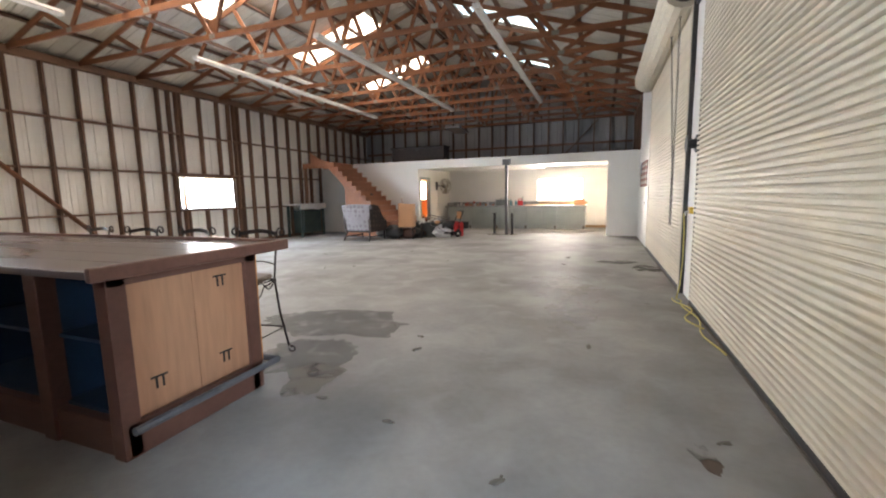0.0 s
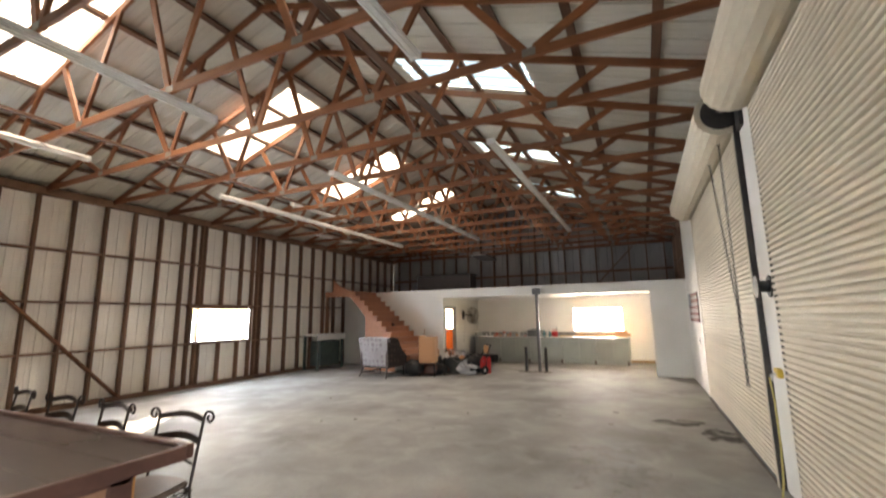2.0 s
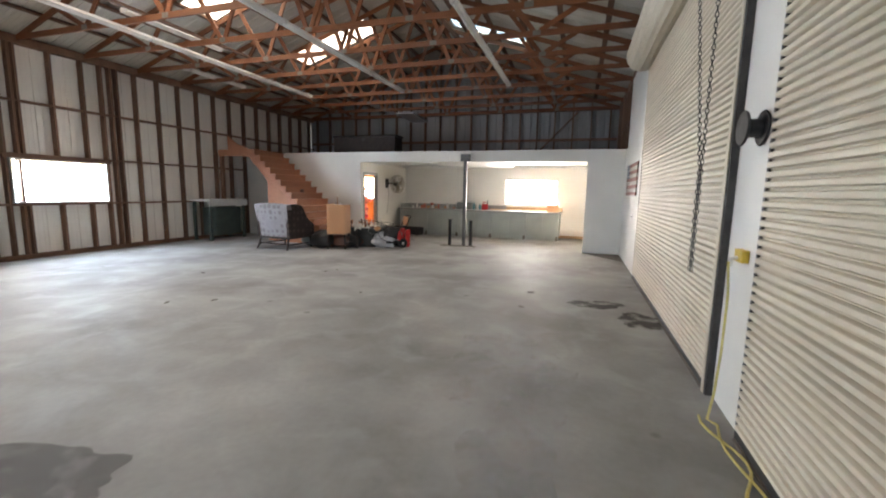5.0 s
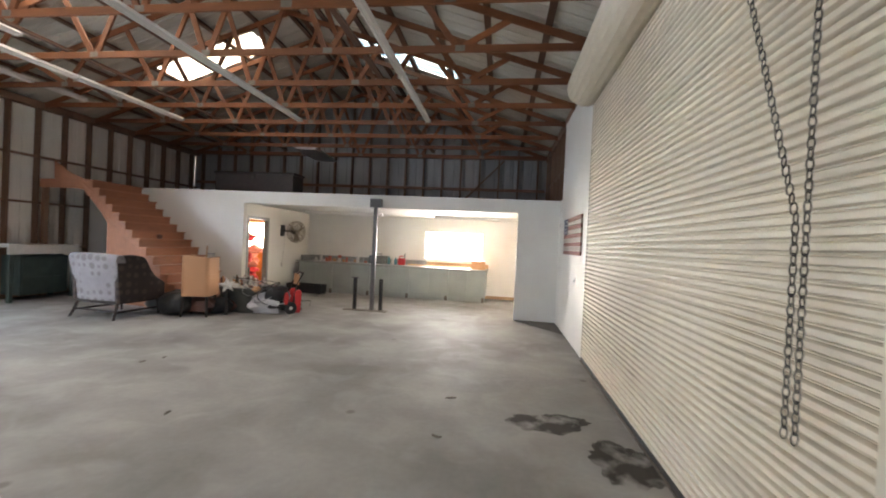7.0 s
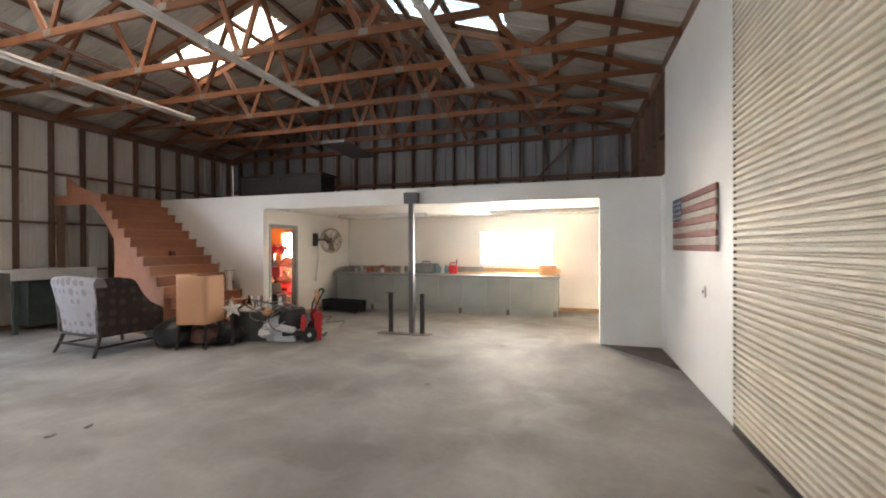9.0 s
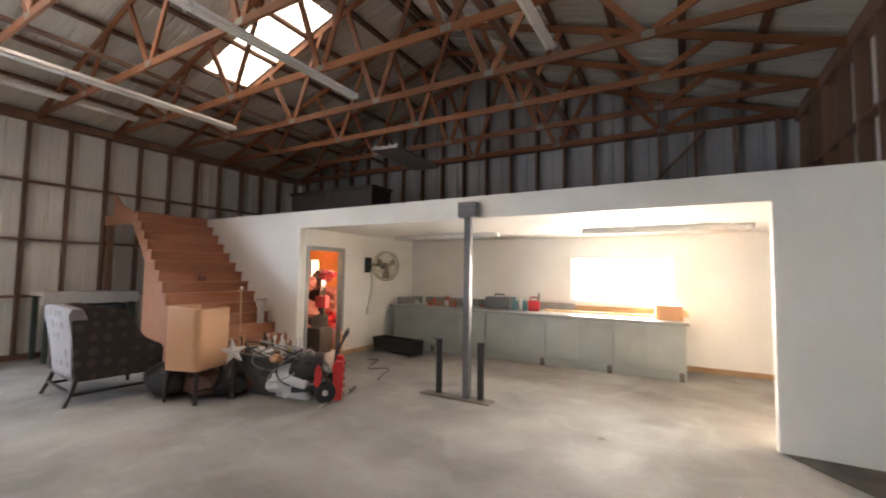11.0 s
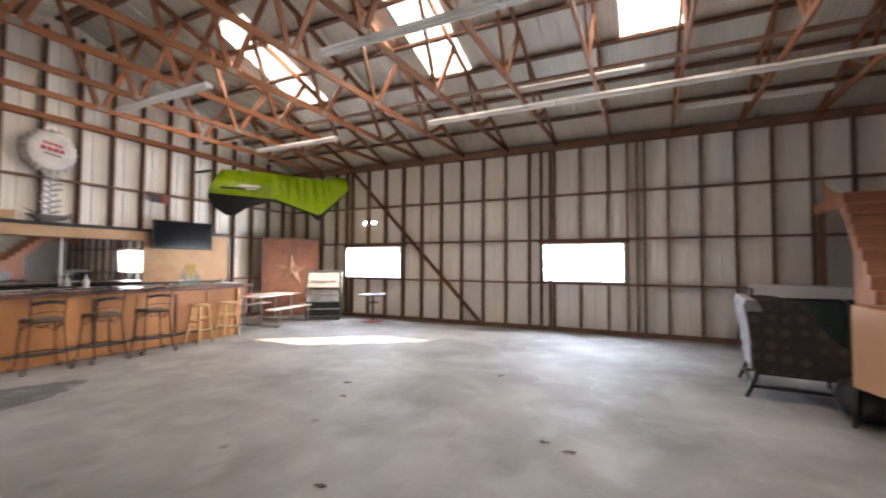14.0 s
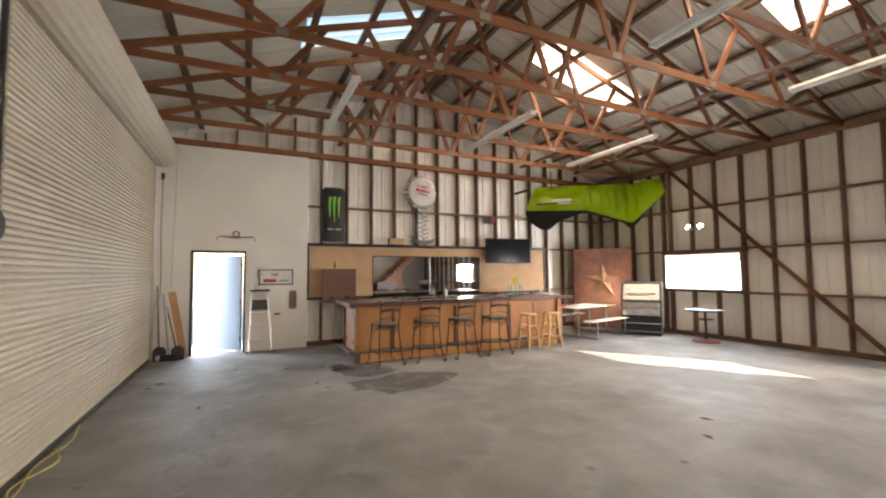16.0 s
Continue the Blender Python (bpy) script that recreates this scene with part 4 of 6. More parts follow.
for r, y, crimp in ((0.02, 0.12, 0), (0.3, 0.115, 0), (0.36, 0.1, 0), (0.4, 0.05, 0.012), (0.435, -0.02, 0.022), (0.42, -0.05, 0.022)):
    rings.append([own.verts.new(((r + crimp * (1 if k % 2 else -1)) * math.cos(2 * math.pi * k / n), y, (r + crimp * (1 if k % 2 else -1)) * math.sin(2 * math.pi * k / n))) for k in range(n)])
for u, v in zip(rings, rings[1:]):
    for k in range(n):
        own.faces.new((u[k], u[(k + 1) % n], v[(k + 1) % n], v[k]))
own.faces.new(rings[0])
part("cap", own, mat("cap_enamel", (0.7, 0.67, 0.63), (0.58, 0.54, 0.5), rough=0.35, scale=5), d)
for k, (w, zz, hh, mt) in enumerate(((0.15, 0.1, 0.055, RED), (0.19, 0.0, 0.075, RED), (0.13, -0.1, 0.035, DARKSTEEL))):
    b = bmesh.new()
    for i in range(4):
        box(-w + i * w / 2 + 0.012, 0.117, zz - hh / 2 + 0.012 * i, -w + (i + 1) * w / 2 - 0.012, 0.126, zz + hh / 2 + 0.012 * i, b)
    part("lettering_bar", b, mt, d, "coloured lettering shape")
d = thing("windmill_ornament", -4.55, FW + 0.06, 2.3, 0, "spindly metal ornament of leaves and branches on the wall", "ornament")
part("stem", tube([(0, 0, 0.03), (0, 0.01, 0.9)], 0.018), STEEL, d)
random.seed(5)
for k in range(13):
    z, s = 0.2 + k * 0.055, 1 if k % 2 else -1
    part("leaf", bar((0, 0.015, z), (s * random.uniform(0.1, 0.17), 0.03, z + 0.05), 0.012, 0.045), STEEL, d)
part("base_bowl", lathe([(0.03, 0.03), (0.2, 0.07), (0.36, 0.15), (0.37, 0.16), (0.1, 0.1)], squash=(1, 0.3), at=(0.02, 0.07, 0)), STEEL, d, smooth=True)
for s in (-1, 1):
    part("branch", tube([(0, 0.03, 0.12), (s * 0.2, 0.1, 0.16), (s * 0.42, 0.12, 0.26)], [0.02, 0.015, 0.006], sides=6), RUST, d)
d = thing("shelf_box", -3.85, FW + 0.02, 2.34, 0, "small tan wooden box on top of the board frame", "box")
part("body", box(-0.2, -0.03, 0, 0.2, 0.1, 0.16, bevel=0.006), OSB, d)
d = thing("wall_plaque", -6.65, SOUTH - 0.085, 2.98, 0, "small dark red plaque on the gable framing", "plaque")
part("plate", box(-0.14, 0, 0, 0.0, 0.02, 0.2, bevel=0.004), BARNRED, d)
part("plate", box(0.01, 0, 0.01, 0.26, 0.02, 0.2, bevel=0.004), DARKSTEEL, d)


# lime machine hood hung across the corner
def hood():
    a, b = Vector((-7.6, -0.05, 0)), Vector((-10.35, 2.05, 0))
    u = (b - a).normalized()
    nrm = Vector((u.y, -u.x, 0))
    if nrm.dot(Vector((1, 1, 0))) < 0:
        nrm = -nrm
    length = (b - a).length
    d = thing("machine_hood", 0, 0, 0, 0, "lime green machine hood with black skirt hung in the corner", "hood")

    def surf(rows, material, name, label, thick=0.03):
        own = bmesh.new()
        n = len(rows[0])
        g = [[own.verts.new(a + u * (s * length) + nrm * o + Vector((0, 0, z))) for s, o, z in r] for r in rows]
        for p, q in zip(g, g[1:]):
            for k in range(n - 1):
                own.faces.new((p[k], p[k + 1], q[k + 1], q[k]))
        bmesh.ops.solidify(own, geom=own.faces[:], thickness=thick)
        part(name, own, material, d, label, True)

    S = [i / 220 for i in range(221)]
    def rib(s):
        return 0.075 * abs(math.sin((s - 0.42) * math.pi / 0.066)) ** 0.6 if 0.42 < s < 0.816 else 0
    topz = lambda s: 3.98 + 0.02 * math.sin(6 * s) + (0.08 if s > 0.86 else 0)
    lowz = lambda s: 3.28 - 0.1 * s - 0.32 * max(0, min(1, (s - 0.45) / 0.3)) + (0.75 * max(0, (s - 0.78) / 0.22))
    rows = []
    for v in range(9):
        t = v / 8
        rows.append([(s + 0.085 * (1 - t) * (1 - s) ** 3, 0.12 + 0.42 * math.sin(t * 1.45) + rib(s) * math.sin(math.pi * min(1, t * 1.1)), topz(s) + (lowz(s) - topz(s)) * t ** 1.25) for s in S])
    surf(rows, LIME, "shell", "glossy lime shell with pressed ribs")
    T = [i / 60 for i in range(61)]

    def drop(s):
        """How far the skirt hangs below the shell."""
        marks = ((0, 0.1), (0.03, 0.3), (0.12, 0.5), (0.18, 0.5), (0.26, 0.28), (0.42, 0.08), (0.6, 0.03), (0.74, 0.03), (0.78, 0.14), (0.9, 0.1), (1.0, 0.03))
        for (p, a0), (q, b0) in zip(marks, marks[1:]):
            if s <= q:
                return a0 + (b0 - a0) * (s - p) / (q - p)
        return 0.03

    rows = [[(s * 0.97, 0.47 - 0.05 * w, lowz(s * 0.97) + 0.06 - (drop(s) + 0.06) * w) for s in T] for w in (0, 0.5, 1)]
    surf(rows, BLACK, "skirt", "black plastic skirt", 0.025)
    for k, (s0, s1, z, hh, mt) in enumerate(((0.2, 0.34, 3.52, 0.055, PALE), (0.08, 0.24, 3.44, 0.04, DARKSTEEL), (0.24, 0.33, 3.44, 0.03, PALE))):
        p, q = a + u * (s0 * length) + nrm * 0.56 + Vector((0, 0, z)), a + u * (s1 * length) + nrm * 0.56 + Vector((0, 0, z + 0.01))
        part("lettering_bar", bar(p, q, 0.02, hh), mt, d, "illegible lettering strip")
    part("wall_bracket", bar(a + Vector((0.1, 0.2, 3.9)), (a.x + 0.1, SOUTH - 0.085, 3.9), 0.04, 0.06), DARKSTEEL, d)
    part("wall_bracket", bar(b + Vector((0.1, -0.05, 3.9)), (WEST - 0.005, b.y - 0.05, 3.9), 0.04, 0.06), DARKSTEEL, d)
    for s in (0.2, 0.8):
        p = a + u * (s * length) + nrm * 0.2
        part("hanger", tube([p + Vector((0, 0, 3.9)), p + Vector((0, 0, 4.38))], 0.012, sides=6), DARKSTEEL, d)


hood()


def star(bm, cx, cz, r, y0, y1, tilt=0):
    pts = []
    for k in range(10):
        rr = r if k % 2 == 0 else r * 0.42
        t = radians(90 + 36 * k + tilt)
        pts.append((cx + rr * math.cos(t), cz + rr * math.sin(t)))
    own = bmesh.new()
    ring = [own.verts.new((x, y0, z)) for x, z in pts]
    tip, back = own.verts.new((cx, y1, cz)), own.verts.new((cx, y0, cz))
    for k in range(10):
        own.faces.new((ring[k], ring[(k + 1) % 10], tip)), own.faces.new((ring[(k + 1) % 10], ring[k], back))
    return join(bm, own)


d = thing("leaning_sheet", -9.62, 0.75, 0, 148, "rusty steel sheet with a raised star, leaning in the corner", "panel")
part("sheet", box(-0.8, -0.03, 0.02, 0.8, -0.02, 2.3, bevel=0.003), RUST, d)
st = bmesh.new()
star(st, 0.0, 1.34, 0.52, -0.032, -0.1)
part("star", st, RUSTSTAR, d, "pale rusty raised star")
d.matrix_basis = pose(-9.86, 0.5, 0, 0, 0, 140)


# picnic table with benches
def picnic(x, y, turn):
    d = thing("picnic_table", x, y, 0, turn, "weathered pale picnic table with attached benches on metal legs", "table")
    for k in range(5):
        part("top_plank", box(-0.9, -0.36 + k * 0.146, 0.71, 0.9, -0.36 + k * 0.146 + 0.138, 0.745, bevel=0.004), PALE, d)
    for s in (-1, 1):
        for k in range(2):
            lo = 0.58 + 0.13 * k
            part("bench_plank", box(-0.9, min(s * lo, s * (lo + 0.12)), 0.42, 0.9, max(s * lo, s * (lo + 0.12)), 0.45, bevel=0.004), PALE, d)
        part("leg_frame", tube([(s * 0.62, -0.78, 0.41), (s * 0.62, -0.78, 0.02), (s * 0.62, 0.78, 0.02), (s * 0.62, 0.78, 0.41)], 0.02), STEEL, d)
        part("upright", tube([(s * 0.62, -0.25, 0.02), (s * 0.62, -0.25, 0.7)], 0.02), STEEL, d)
        part("upright", tube([(s * 0.62, 0.25, 0.02), (s * 0.62, 0.25, 0.7)], 0.02), STEEL, d)
    return d


picnic(-8.55, 1.1, 12)
d = thing("folded_blanket", -7.95, 1.05, 0.747, 20, "small red cloth lying on the picnic table", "cloth")
part("cloth", blob(0, 0, 0.022, 0.2, 0.12, 0.022, 3), PINKRED, d, smooth=True)


def jukebox(x, y, turn):
    d = thing("jukebox", x, y, 0, turn, "old jukebox with sloping glass lid and chrome trim", "jukebox")
    part("cabinet", prism([(-0.33, 0.05), (0.33, 0.05), (0.33, 0.68), (-0.33, 0.68)], "x", -0.47, 0.47, bevel=0.02), BLACK, d)
    part("lid", prism([(-0.33, 0.7), (0.3, 0.7), (0.3, 0.86), (-0.02, 1.3), (-0.33, 1.36)], "x", -0.48, 0.48, bevel=0.02), BLACK, d, "dark lid with sloping glass")
    # The slope's whitish reflection is put into the glass colour.
    part("selector_panel", prism([(0.29, 0.9), (0.305, 0.9), (0.015, 1.29), (0.0, 1.29)], "x", -0.42, 0.42), mat("panel_glass_reflection", (0.42, 0.42, 0.39), (0.3, 0.3, 0.28), rough=0.12, bump=0, scale=9), d, "sloping selector glass, its pale tone a painted reflection")
    part("chrome_front", box(-0.44, 0.3, 0.5, 0.44, 0.37, 0.86, bevel=0.03), CHROME, d, "chrome front panel", True)
    part("song_strip", box(-0.34, 0.21, 1.03, 0.34, 0.222, 1.09), PALE, d, "pale song selector panel")
    for z in (0.1, 0.3, 0.5, 0.66):
        part("trim_strip", box(-0.45, 0.33, z, 0.45, 0.345, z + 0.018), CHROME, d)
    g = bmesh.new()
    for k in range(12):
        box(-0.42 + k * 0.072, 0.331, 0.13, -0.42 + k * 0.072 + 0.04, 0.338, 0.28, g)
    part("grille", g, BLACK, d)
    for sx in (-1, 1):
        part("side_rail", box(sx * 0.475 - 0.012, -0.33, 0.68, sx * 0.475 + 0.012, 0.33, 0.705), CHROME, d)
        for sy in (-1, 1):
            part("foot", lathe([(0.03, 0), (0.03, 0.05)], at=(sx * 0.4, sy * 0.25, 0), sides=10), RUBBER, d)
    return d


jukebox(-9.85, 1.82, -55)
d = thing("side_table", -10.05, 3.35, 0, 0, "small round pedestal table with dark top", "table")
part("top", lathe([(0.36, 0.7), (0.39, 0.71), (0.39, 0.735), (0.36, 0.74)], sides=32), DARKSTEEL, d)
part("shelf", lathe([(0.16, 0.5), (0.17, 0.51), (0.16, 0.52)]), DARKSTEEL, d)
part("stem", tube([(0, 0, 0.05), (0, 0, 0.7)], 0.028), DARKSTEEL, d)
part("base", lathe([(0.28, 0), (0.28, 0.02), (0.05, 0.06)]), BARNRED, d, "red base plate")
d = thing("flood_lamp", WEST + 0.005, 2.86, 2.62, 0, "pair of white floodlights on the west framing", "lamp")
part("bracket", box(-0.02, -0.06, 0.02, 0.03, 0.06, 0.12, bevel=0.006), PALE, d)
for s in (-1, 1):
    part("lamp_head", lathe([(0.03, -0.07), (0.035, -0.03), (0.07, 0.04), (0.075, 0.06), (0.06, 0.065)]), PALE, d, smooth=True, at=pose(0.09, s * 0.14, 0.08, 0, 62, s * 20))
    part("lens", lathe([(0.06, 0.066), (0.05, 0.078), (0.01, 0.084)]), glow("flood_lens", (1.0, 0.97, 0.9), 6.0), d, "glowing lens", True, at=pose(0.09, s * 0.14, 0.08, 0, 62, s * 20))

# ---- entrance wall ----
DULLPALE = mat("faded_white", (0.47, 0.4, 0.34), (0.36, 0.3, 0.25), rough=0.8, scale=9)
DULLRED = mat("faded_red", (0.27, 0.11, 0.085), (0.18, 0.075, 0.06), rough=0.8, scale=9)
d = tagged(new("door_1"), "pale blue steel entrance door standing open outward", "door", kind="structure")
d.matrix_basis = pose(DOOR[0] + 0.03, SOUTH - 0.17, 0, 0, 0, -44)
part("leaf", box(0, -0.022, 0.01, 0.86, 0.022, DOOR[2] - 0.05, bevel=0.004), BLUEDOOR, d)
part("handle", tube([(0.79, 0.022, 1.0), (0.79, 0.07, 1.0), (0.69, 0.07, 1.0)], 0.01), STEEL, d, "steel lever handle")
for z in (0.25, 1.05, 1.85):
    part("hinge", tube([(0, 0.025, z - 0.05), (0, 0.025, z + 0.05)], 0.012), DARKSTEEL, d)
bm = box(DOOR[0] - 0.045, SOUTH - 0.21, 0, DOOR[0], SOUTH + 0.015, DOOR[2] + 0.045)
box(DOOR[1], SOUTH - 0.21, 0, DOOR[1] + 0.045, SOUTH + 0.015, DOOR[2] + 0.045, bm)
box(DOOR[0], SOUTH - 0.21, DOOR[2], DOOR[1], SOUTH + 0.015, DOOR[2] + 0.045, bm)
structure("trim_door", bm, DARKSTEEL, "dark steel frame of the entrance door", "trim")
d = thing("wooden_yoke", -0.27, SOUTH, 2.4, 0, "old dark wooden yoke hung above the door", "ornament")
part("beam", prism([(-0.37, 0.0), (-0.3, 0.045), (0, 0.03), (0.3, 0.045), (0.37, 0.0), (0.3, 0.02), (0, 0.0), (-0.3, 0.02)], "y", 0.02, 0.07), BARDARK, d)
for s in (-1, 1):
    part("hook", tube([(s * 0.36, 0.045, 0.01), (s * 0.36, 0.045, -0.06)], 0.008, sides=6), IRON, d)
part("ring", tube([(0.06 * math.cos(a), 0.04, 0.09 + 0.06 * math.sin(a)) for a in [2 * math.pi * k / 14 for k in range(14)]], 0.012, closed=True, sides=6), IRON, d)
d = thing("framed_picture", -1.07, SOUTH, 1.4, 0, "small framed poster in a dark frame", "picture")
part("print", box(-0.33, 0.012, 0.02, 0.33, 0.016, 0.32), PALE, d)
part("print_shape", box(0.0, 0.0165, 0.06, 0.26, 0.018, 0.13), PINKRED, d, "red printed shape")
part("print_shape", box(-0.26, 0.0165, 0.07, -0.06, 0.018, 0.11), STEEL, d, "grey-green printed shape")
part("print_shape", box(-0.05, 0.0165, 0.19, 0.1, 0.018, 0.26), DULLPALE, d, "faded printed shape")
for a, b, c, e in ((-0.35, 0.35, 0, 0.025), (-0.35, 0.35, 0.315, 0.34), (-0.35, -0.325, 0.025, 0.315), (0.325, 0.35, 0.025, 0.315)):
    part("frame", box(a, 0, c, b, 0.03, e, bevel=0.003), BLACK, d)
d = thing("red_plate", -1.42, SOUTH, 0.87, 0, "narrow dark red metal plate with screws", "plate")
part("plate", box(-0.075, 0, 0, 0.075, 0.012, 0.4, bevel=0.003), BARDARK, d)
for sx in (-1, 1):
    for z in (0.03, 0.37):
        part("screw", lathe([(0.014, 0), (0.01, 0.006)], sides=10), STEEL, d, at=pose(sx * 0.05, 0.012, z, -90))
d = thing("outlet_box", -1.1, SOUTH, 0.75, 0, "small dark outlet on the white lining", "outlet")
part("plate", box(-0.06, 0, 0, 0.06, 0.02, 0.04, bevel=0.004), DARKSTEEL, d)
part("button", box(-0.02, 0.02, 0.01, 0.02, 0.026, 0.03), BLACK, d)


def stepladder():
    d = thing("step_ladder", -0.75, SOUTH + 0.02, 0, 0, "folded aluminium step ladder leaning on the white wall", "ladder")
    lean = lambda z: 0.2 - 0.1 * z
    for s in (-1, 1):
        part("rail", bar((s * 0.235, lean(0), 0), (s * 0.17, lean(1.27), 1.27), 0.025, 0.06, up=(0, 1, 0)), ALU, d)
        part("rear_rail", bar((s * 0.2, lean(0) - 0.09, 0.0), (s * 0.15, lean(1.2) - 0.045, 1.2), 0.02, 0.04, up=(0, 1, 0)), ALU, d)
        part("foot", box(s * 0.235 - 0.025, lean(0) - 0.04, 0, s * 0.235 + 0.025, lean(0) + 0.04, 0.03), RUBBER, d)
    for k in range(4):
        z = 0.28 + 0.27 * k
        w = 0.225 - 0.012 * k
        part("tread", box(-w, lean(z) - 0.04, z - 0.012, w, lean(z) + 0.05, z + 0.012, bevel=0.003), ALU, d)
    part("top_cap", box(-0.2, 0.02, 1.27, 0.2, 0.14, 1.31, bevel=0.01), BLACK, d)
    part("tool_pouch", prism([(-0.15, 0.88), (0.17, 0.88), (0.14, 1.1), (-0.13, 1.1)], "y", lean(1) + 0.045, lean(1) + 0.06), BLACK, d, "black tool pouch")


stepladder()


def long_tool(name, label, x, y, lean_x, h, head):
    d = thing(name, x, y, 0, 0, label, "tool", "yard tools in the corner")
    foot, tip = Vector((0, 0, 0.08)), Vector((lean_x, SOUTH + 0.04 - y, h))
    part("shaft", tube([foot, tip], 0.015), DARKWOOD if head != "broom" else STEEL, d)
    if head == "shovel":
        b = prism([(-0.11, 0.0), (-0.04, -0.0), (0.04, 0.0), (0.11, 0.0), (0.11, 0.2), (0.05, 0.27), (-0.05, 0.27), (-0.11, 0.2)], "y", -0.006, 0.01)
        part("blade", b, DARKSTEEL, d, "worn steel blade")
    elif head == "broom":
        part("bristles", prism([(-0.16, 0), (0.16, 0), (0.13, 0.12), (-0.13, 0.12)], "y", -0.035, 0.035), BLACK, d)
    else:
        part("head_bar", box(-0.18, -0.015, 0.06, 0.18, 0.015, 0.09), DARKSTEEL, d)
        for k in range(9):
            part("tine", bar((-0.17 + k * 0.042, 0, 0.07), (-0.17 + k * 0.042, 0.03, 0), 0.007, 0.007), DARKSTEEL, d)


long_tool("shovel", "long-handled shovel leaning in the corner", 1.0, -0.06, 0.1, 1.42, "shovel")
long_tool("broom", "push broom with dark bristles leaning in the corner", 0.84, 0.0, 0.16, 1.28, "broom")
long_tool("shovel", "square shovel with reddish shaft leaning by the door", 0.7, -0.04, 0.26, 1.12, "shovel")
d = thing("plank", 0.6, -0.1, 0, 0, "tan offcut board leaning in the corner by the door", "plank", "boards in the corner")
part("board", bar((0, 0, 0.02), (0.26, SOUTH + 0.12, 1.3), 0.13, 0.025, up=(0, 1, 0)), CARD, d)
d = thing("plank", 0.95, -0.1, 0, 0, "pale painted board leaning in the corner", "plank", "boards in the corner")
part("board", bar((0, 0.06, 0.02), (0.08, SOUTH + 0.13, 1.18), 0.2, 0.022, up=(0, 1, 0)), PALE, d)
d = thing("bungee_cord", 1.06, SOUTH + 0.02, 0, 0, "dark cord hanging down the corner of the wall", "cord")
part("cord", tube([(0, 0, 3.6), (0.01, 0.01, 2.6), (-0.01, 0.01, 1.6), (0, 0.01, 1.1)], 0.008, sides=6), DARKSTEEL, d)
part("hook", box(-0.03, -0.02, 3.55, 0.03, 0.03, 3.68, bevel=0.005), DARKSTEEL, d)
d = thing("hanging_rope", 0.83, SOUTH + 0.02, 0, 0, "thin cord hanging on the white lining", "cord")
part("cord", tube([(0, 0, 3.9), (0.02, 0.01, 2.6), (0.05, 0.01, 1.4)], 0.007, sides=6), ROPE, d)

# pier between the doors: reel, outlet, cable, chain
d = thing("cable_reel", EAST + 0.02, 5.66, 1.99, 0, "black hose reel bobbin on the white pier", "reel")
part("hub", lathe([(0.06, 0), (0.058, 0.03), (0.058, 0.1), (0.06, 0.122)]), BLACK, d, smooth=True, at=pose(0, 0, 0, 0, -90))
for x in (-0.012, -0.118):
    part("flange", lathe([(0.105, -0.008), (0.112, 0), (0.105, 0.008)], sides=28), BLACK, d, at=pose(x, 0, 0, 0, -90))
d = thing("outlet_box", EAST + 0.02, 5.72, 1.12, 0, "yellow outlet box on the white pier", "outlet")
part("box_body", box(-0.045, -0.07, 0, 0, 0.07, 0.085, bevel=0.006), YELLOW, d)
part("plug", tube([(-0.045, 0, 0.03), (-0.08, 0, 0.02), (-0.085, 0, -0.03)], 0.014), PALE, d)
random.seed(8)
d = thing("extension_cord", EAST - 0.05, 5.66, 0, 0, "yellow extension cord hanging down and trailing along the door", "cord")
pts = [(-0.03, 0.05, 1.12), (-0.025, 0.0, 0.9), (-0.02, 0.02, 0.5), (-0.04, 0.0, 0.2), (-0.08, -0.05, 0.02)]
pts += [(-0.03 - 0.04 * math.sin(k * 0.9), -0.1 - 0.16 * k, 0.014) for k in range(13)]
part("cord", tube(pts, 0.009, sides=6), CABLE, d)
pts = [(-0.06 - 0.07 * math.sin(k * 0.7 + 1), 0.0 - 0.1 * k, 0.014) for k in range(14)]
part("loop", tube(pts, 0.009, sides=6), CABLE, d)


def chain(x, y, z0, z1, name="hand_chain"):
    d = thing(name, x, y, 0, 0, "steel hand chain loop of the roll-up door", "chain")
    link = tube([(0.013 * math.cos(a), 0, 0.026 * math.sin(a)) for a in [2 * math.pi * k / 8 for k in range(8)]], 0.0035, closed=True, sides=4)
    me = mesh(link, "link", DARKSTEEL)
    n = int((z1 - z0) / 0.04)
    for start, spread in ((-0.03, 0.0), (0.03, 1.1)):
        for k in range(n):
            t = k / n
            off = start + spread * max(0, t - 0.28)
            piece("link", me, d, pose(0.0, off, z0 + (z1 - z0) * t, 0, 0, 90 if k % 2 else 0))


chain(EAST - 0.14, 6.4, 0.95, 3.95)
d = thing("chain_wheel", EAST - 0.14, 6.37, 4.0, 0, "black chain sprocket at the end of the drum", "wheel")
part("wheel", lathe([(0.06, -0.03), (0.16, -0.025), (0.17, -0.01), (0.15, 0), (0.17, 0.01), (0.16, 0.025), (0.06, 0.03)], sides=28), BLACK, d, at=pose(0, 0, 0, 90))
part("shaft", tube([(0, -0.25, 0), (0, 0.1, 0)], 0.03), DARKSTEEL, d)
d = thing("wheel_bracket", EAST, 5.92, 3.75, 0, "dark steel drum bracket on the pier", "bracket")
part("plate", box(-0.02, -0.1, 0, 0.02, 0.1, 0.5, bevel=0.005), DARKSTEEL, d)
part("arm", box(-0.2, -0.02, 0.22, -0.02, 0.02, 0.34, bevel=0.008), DARKSTEEL, d)

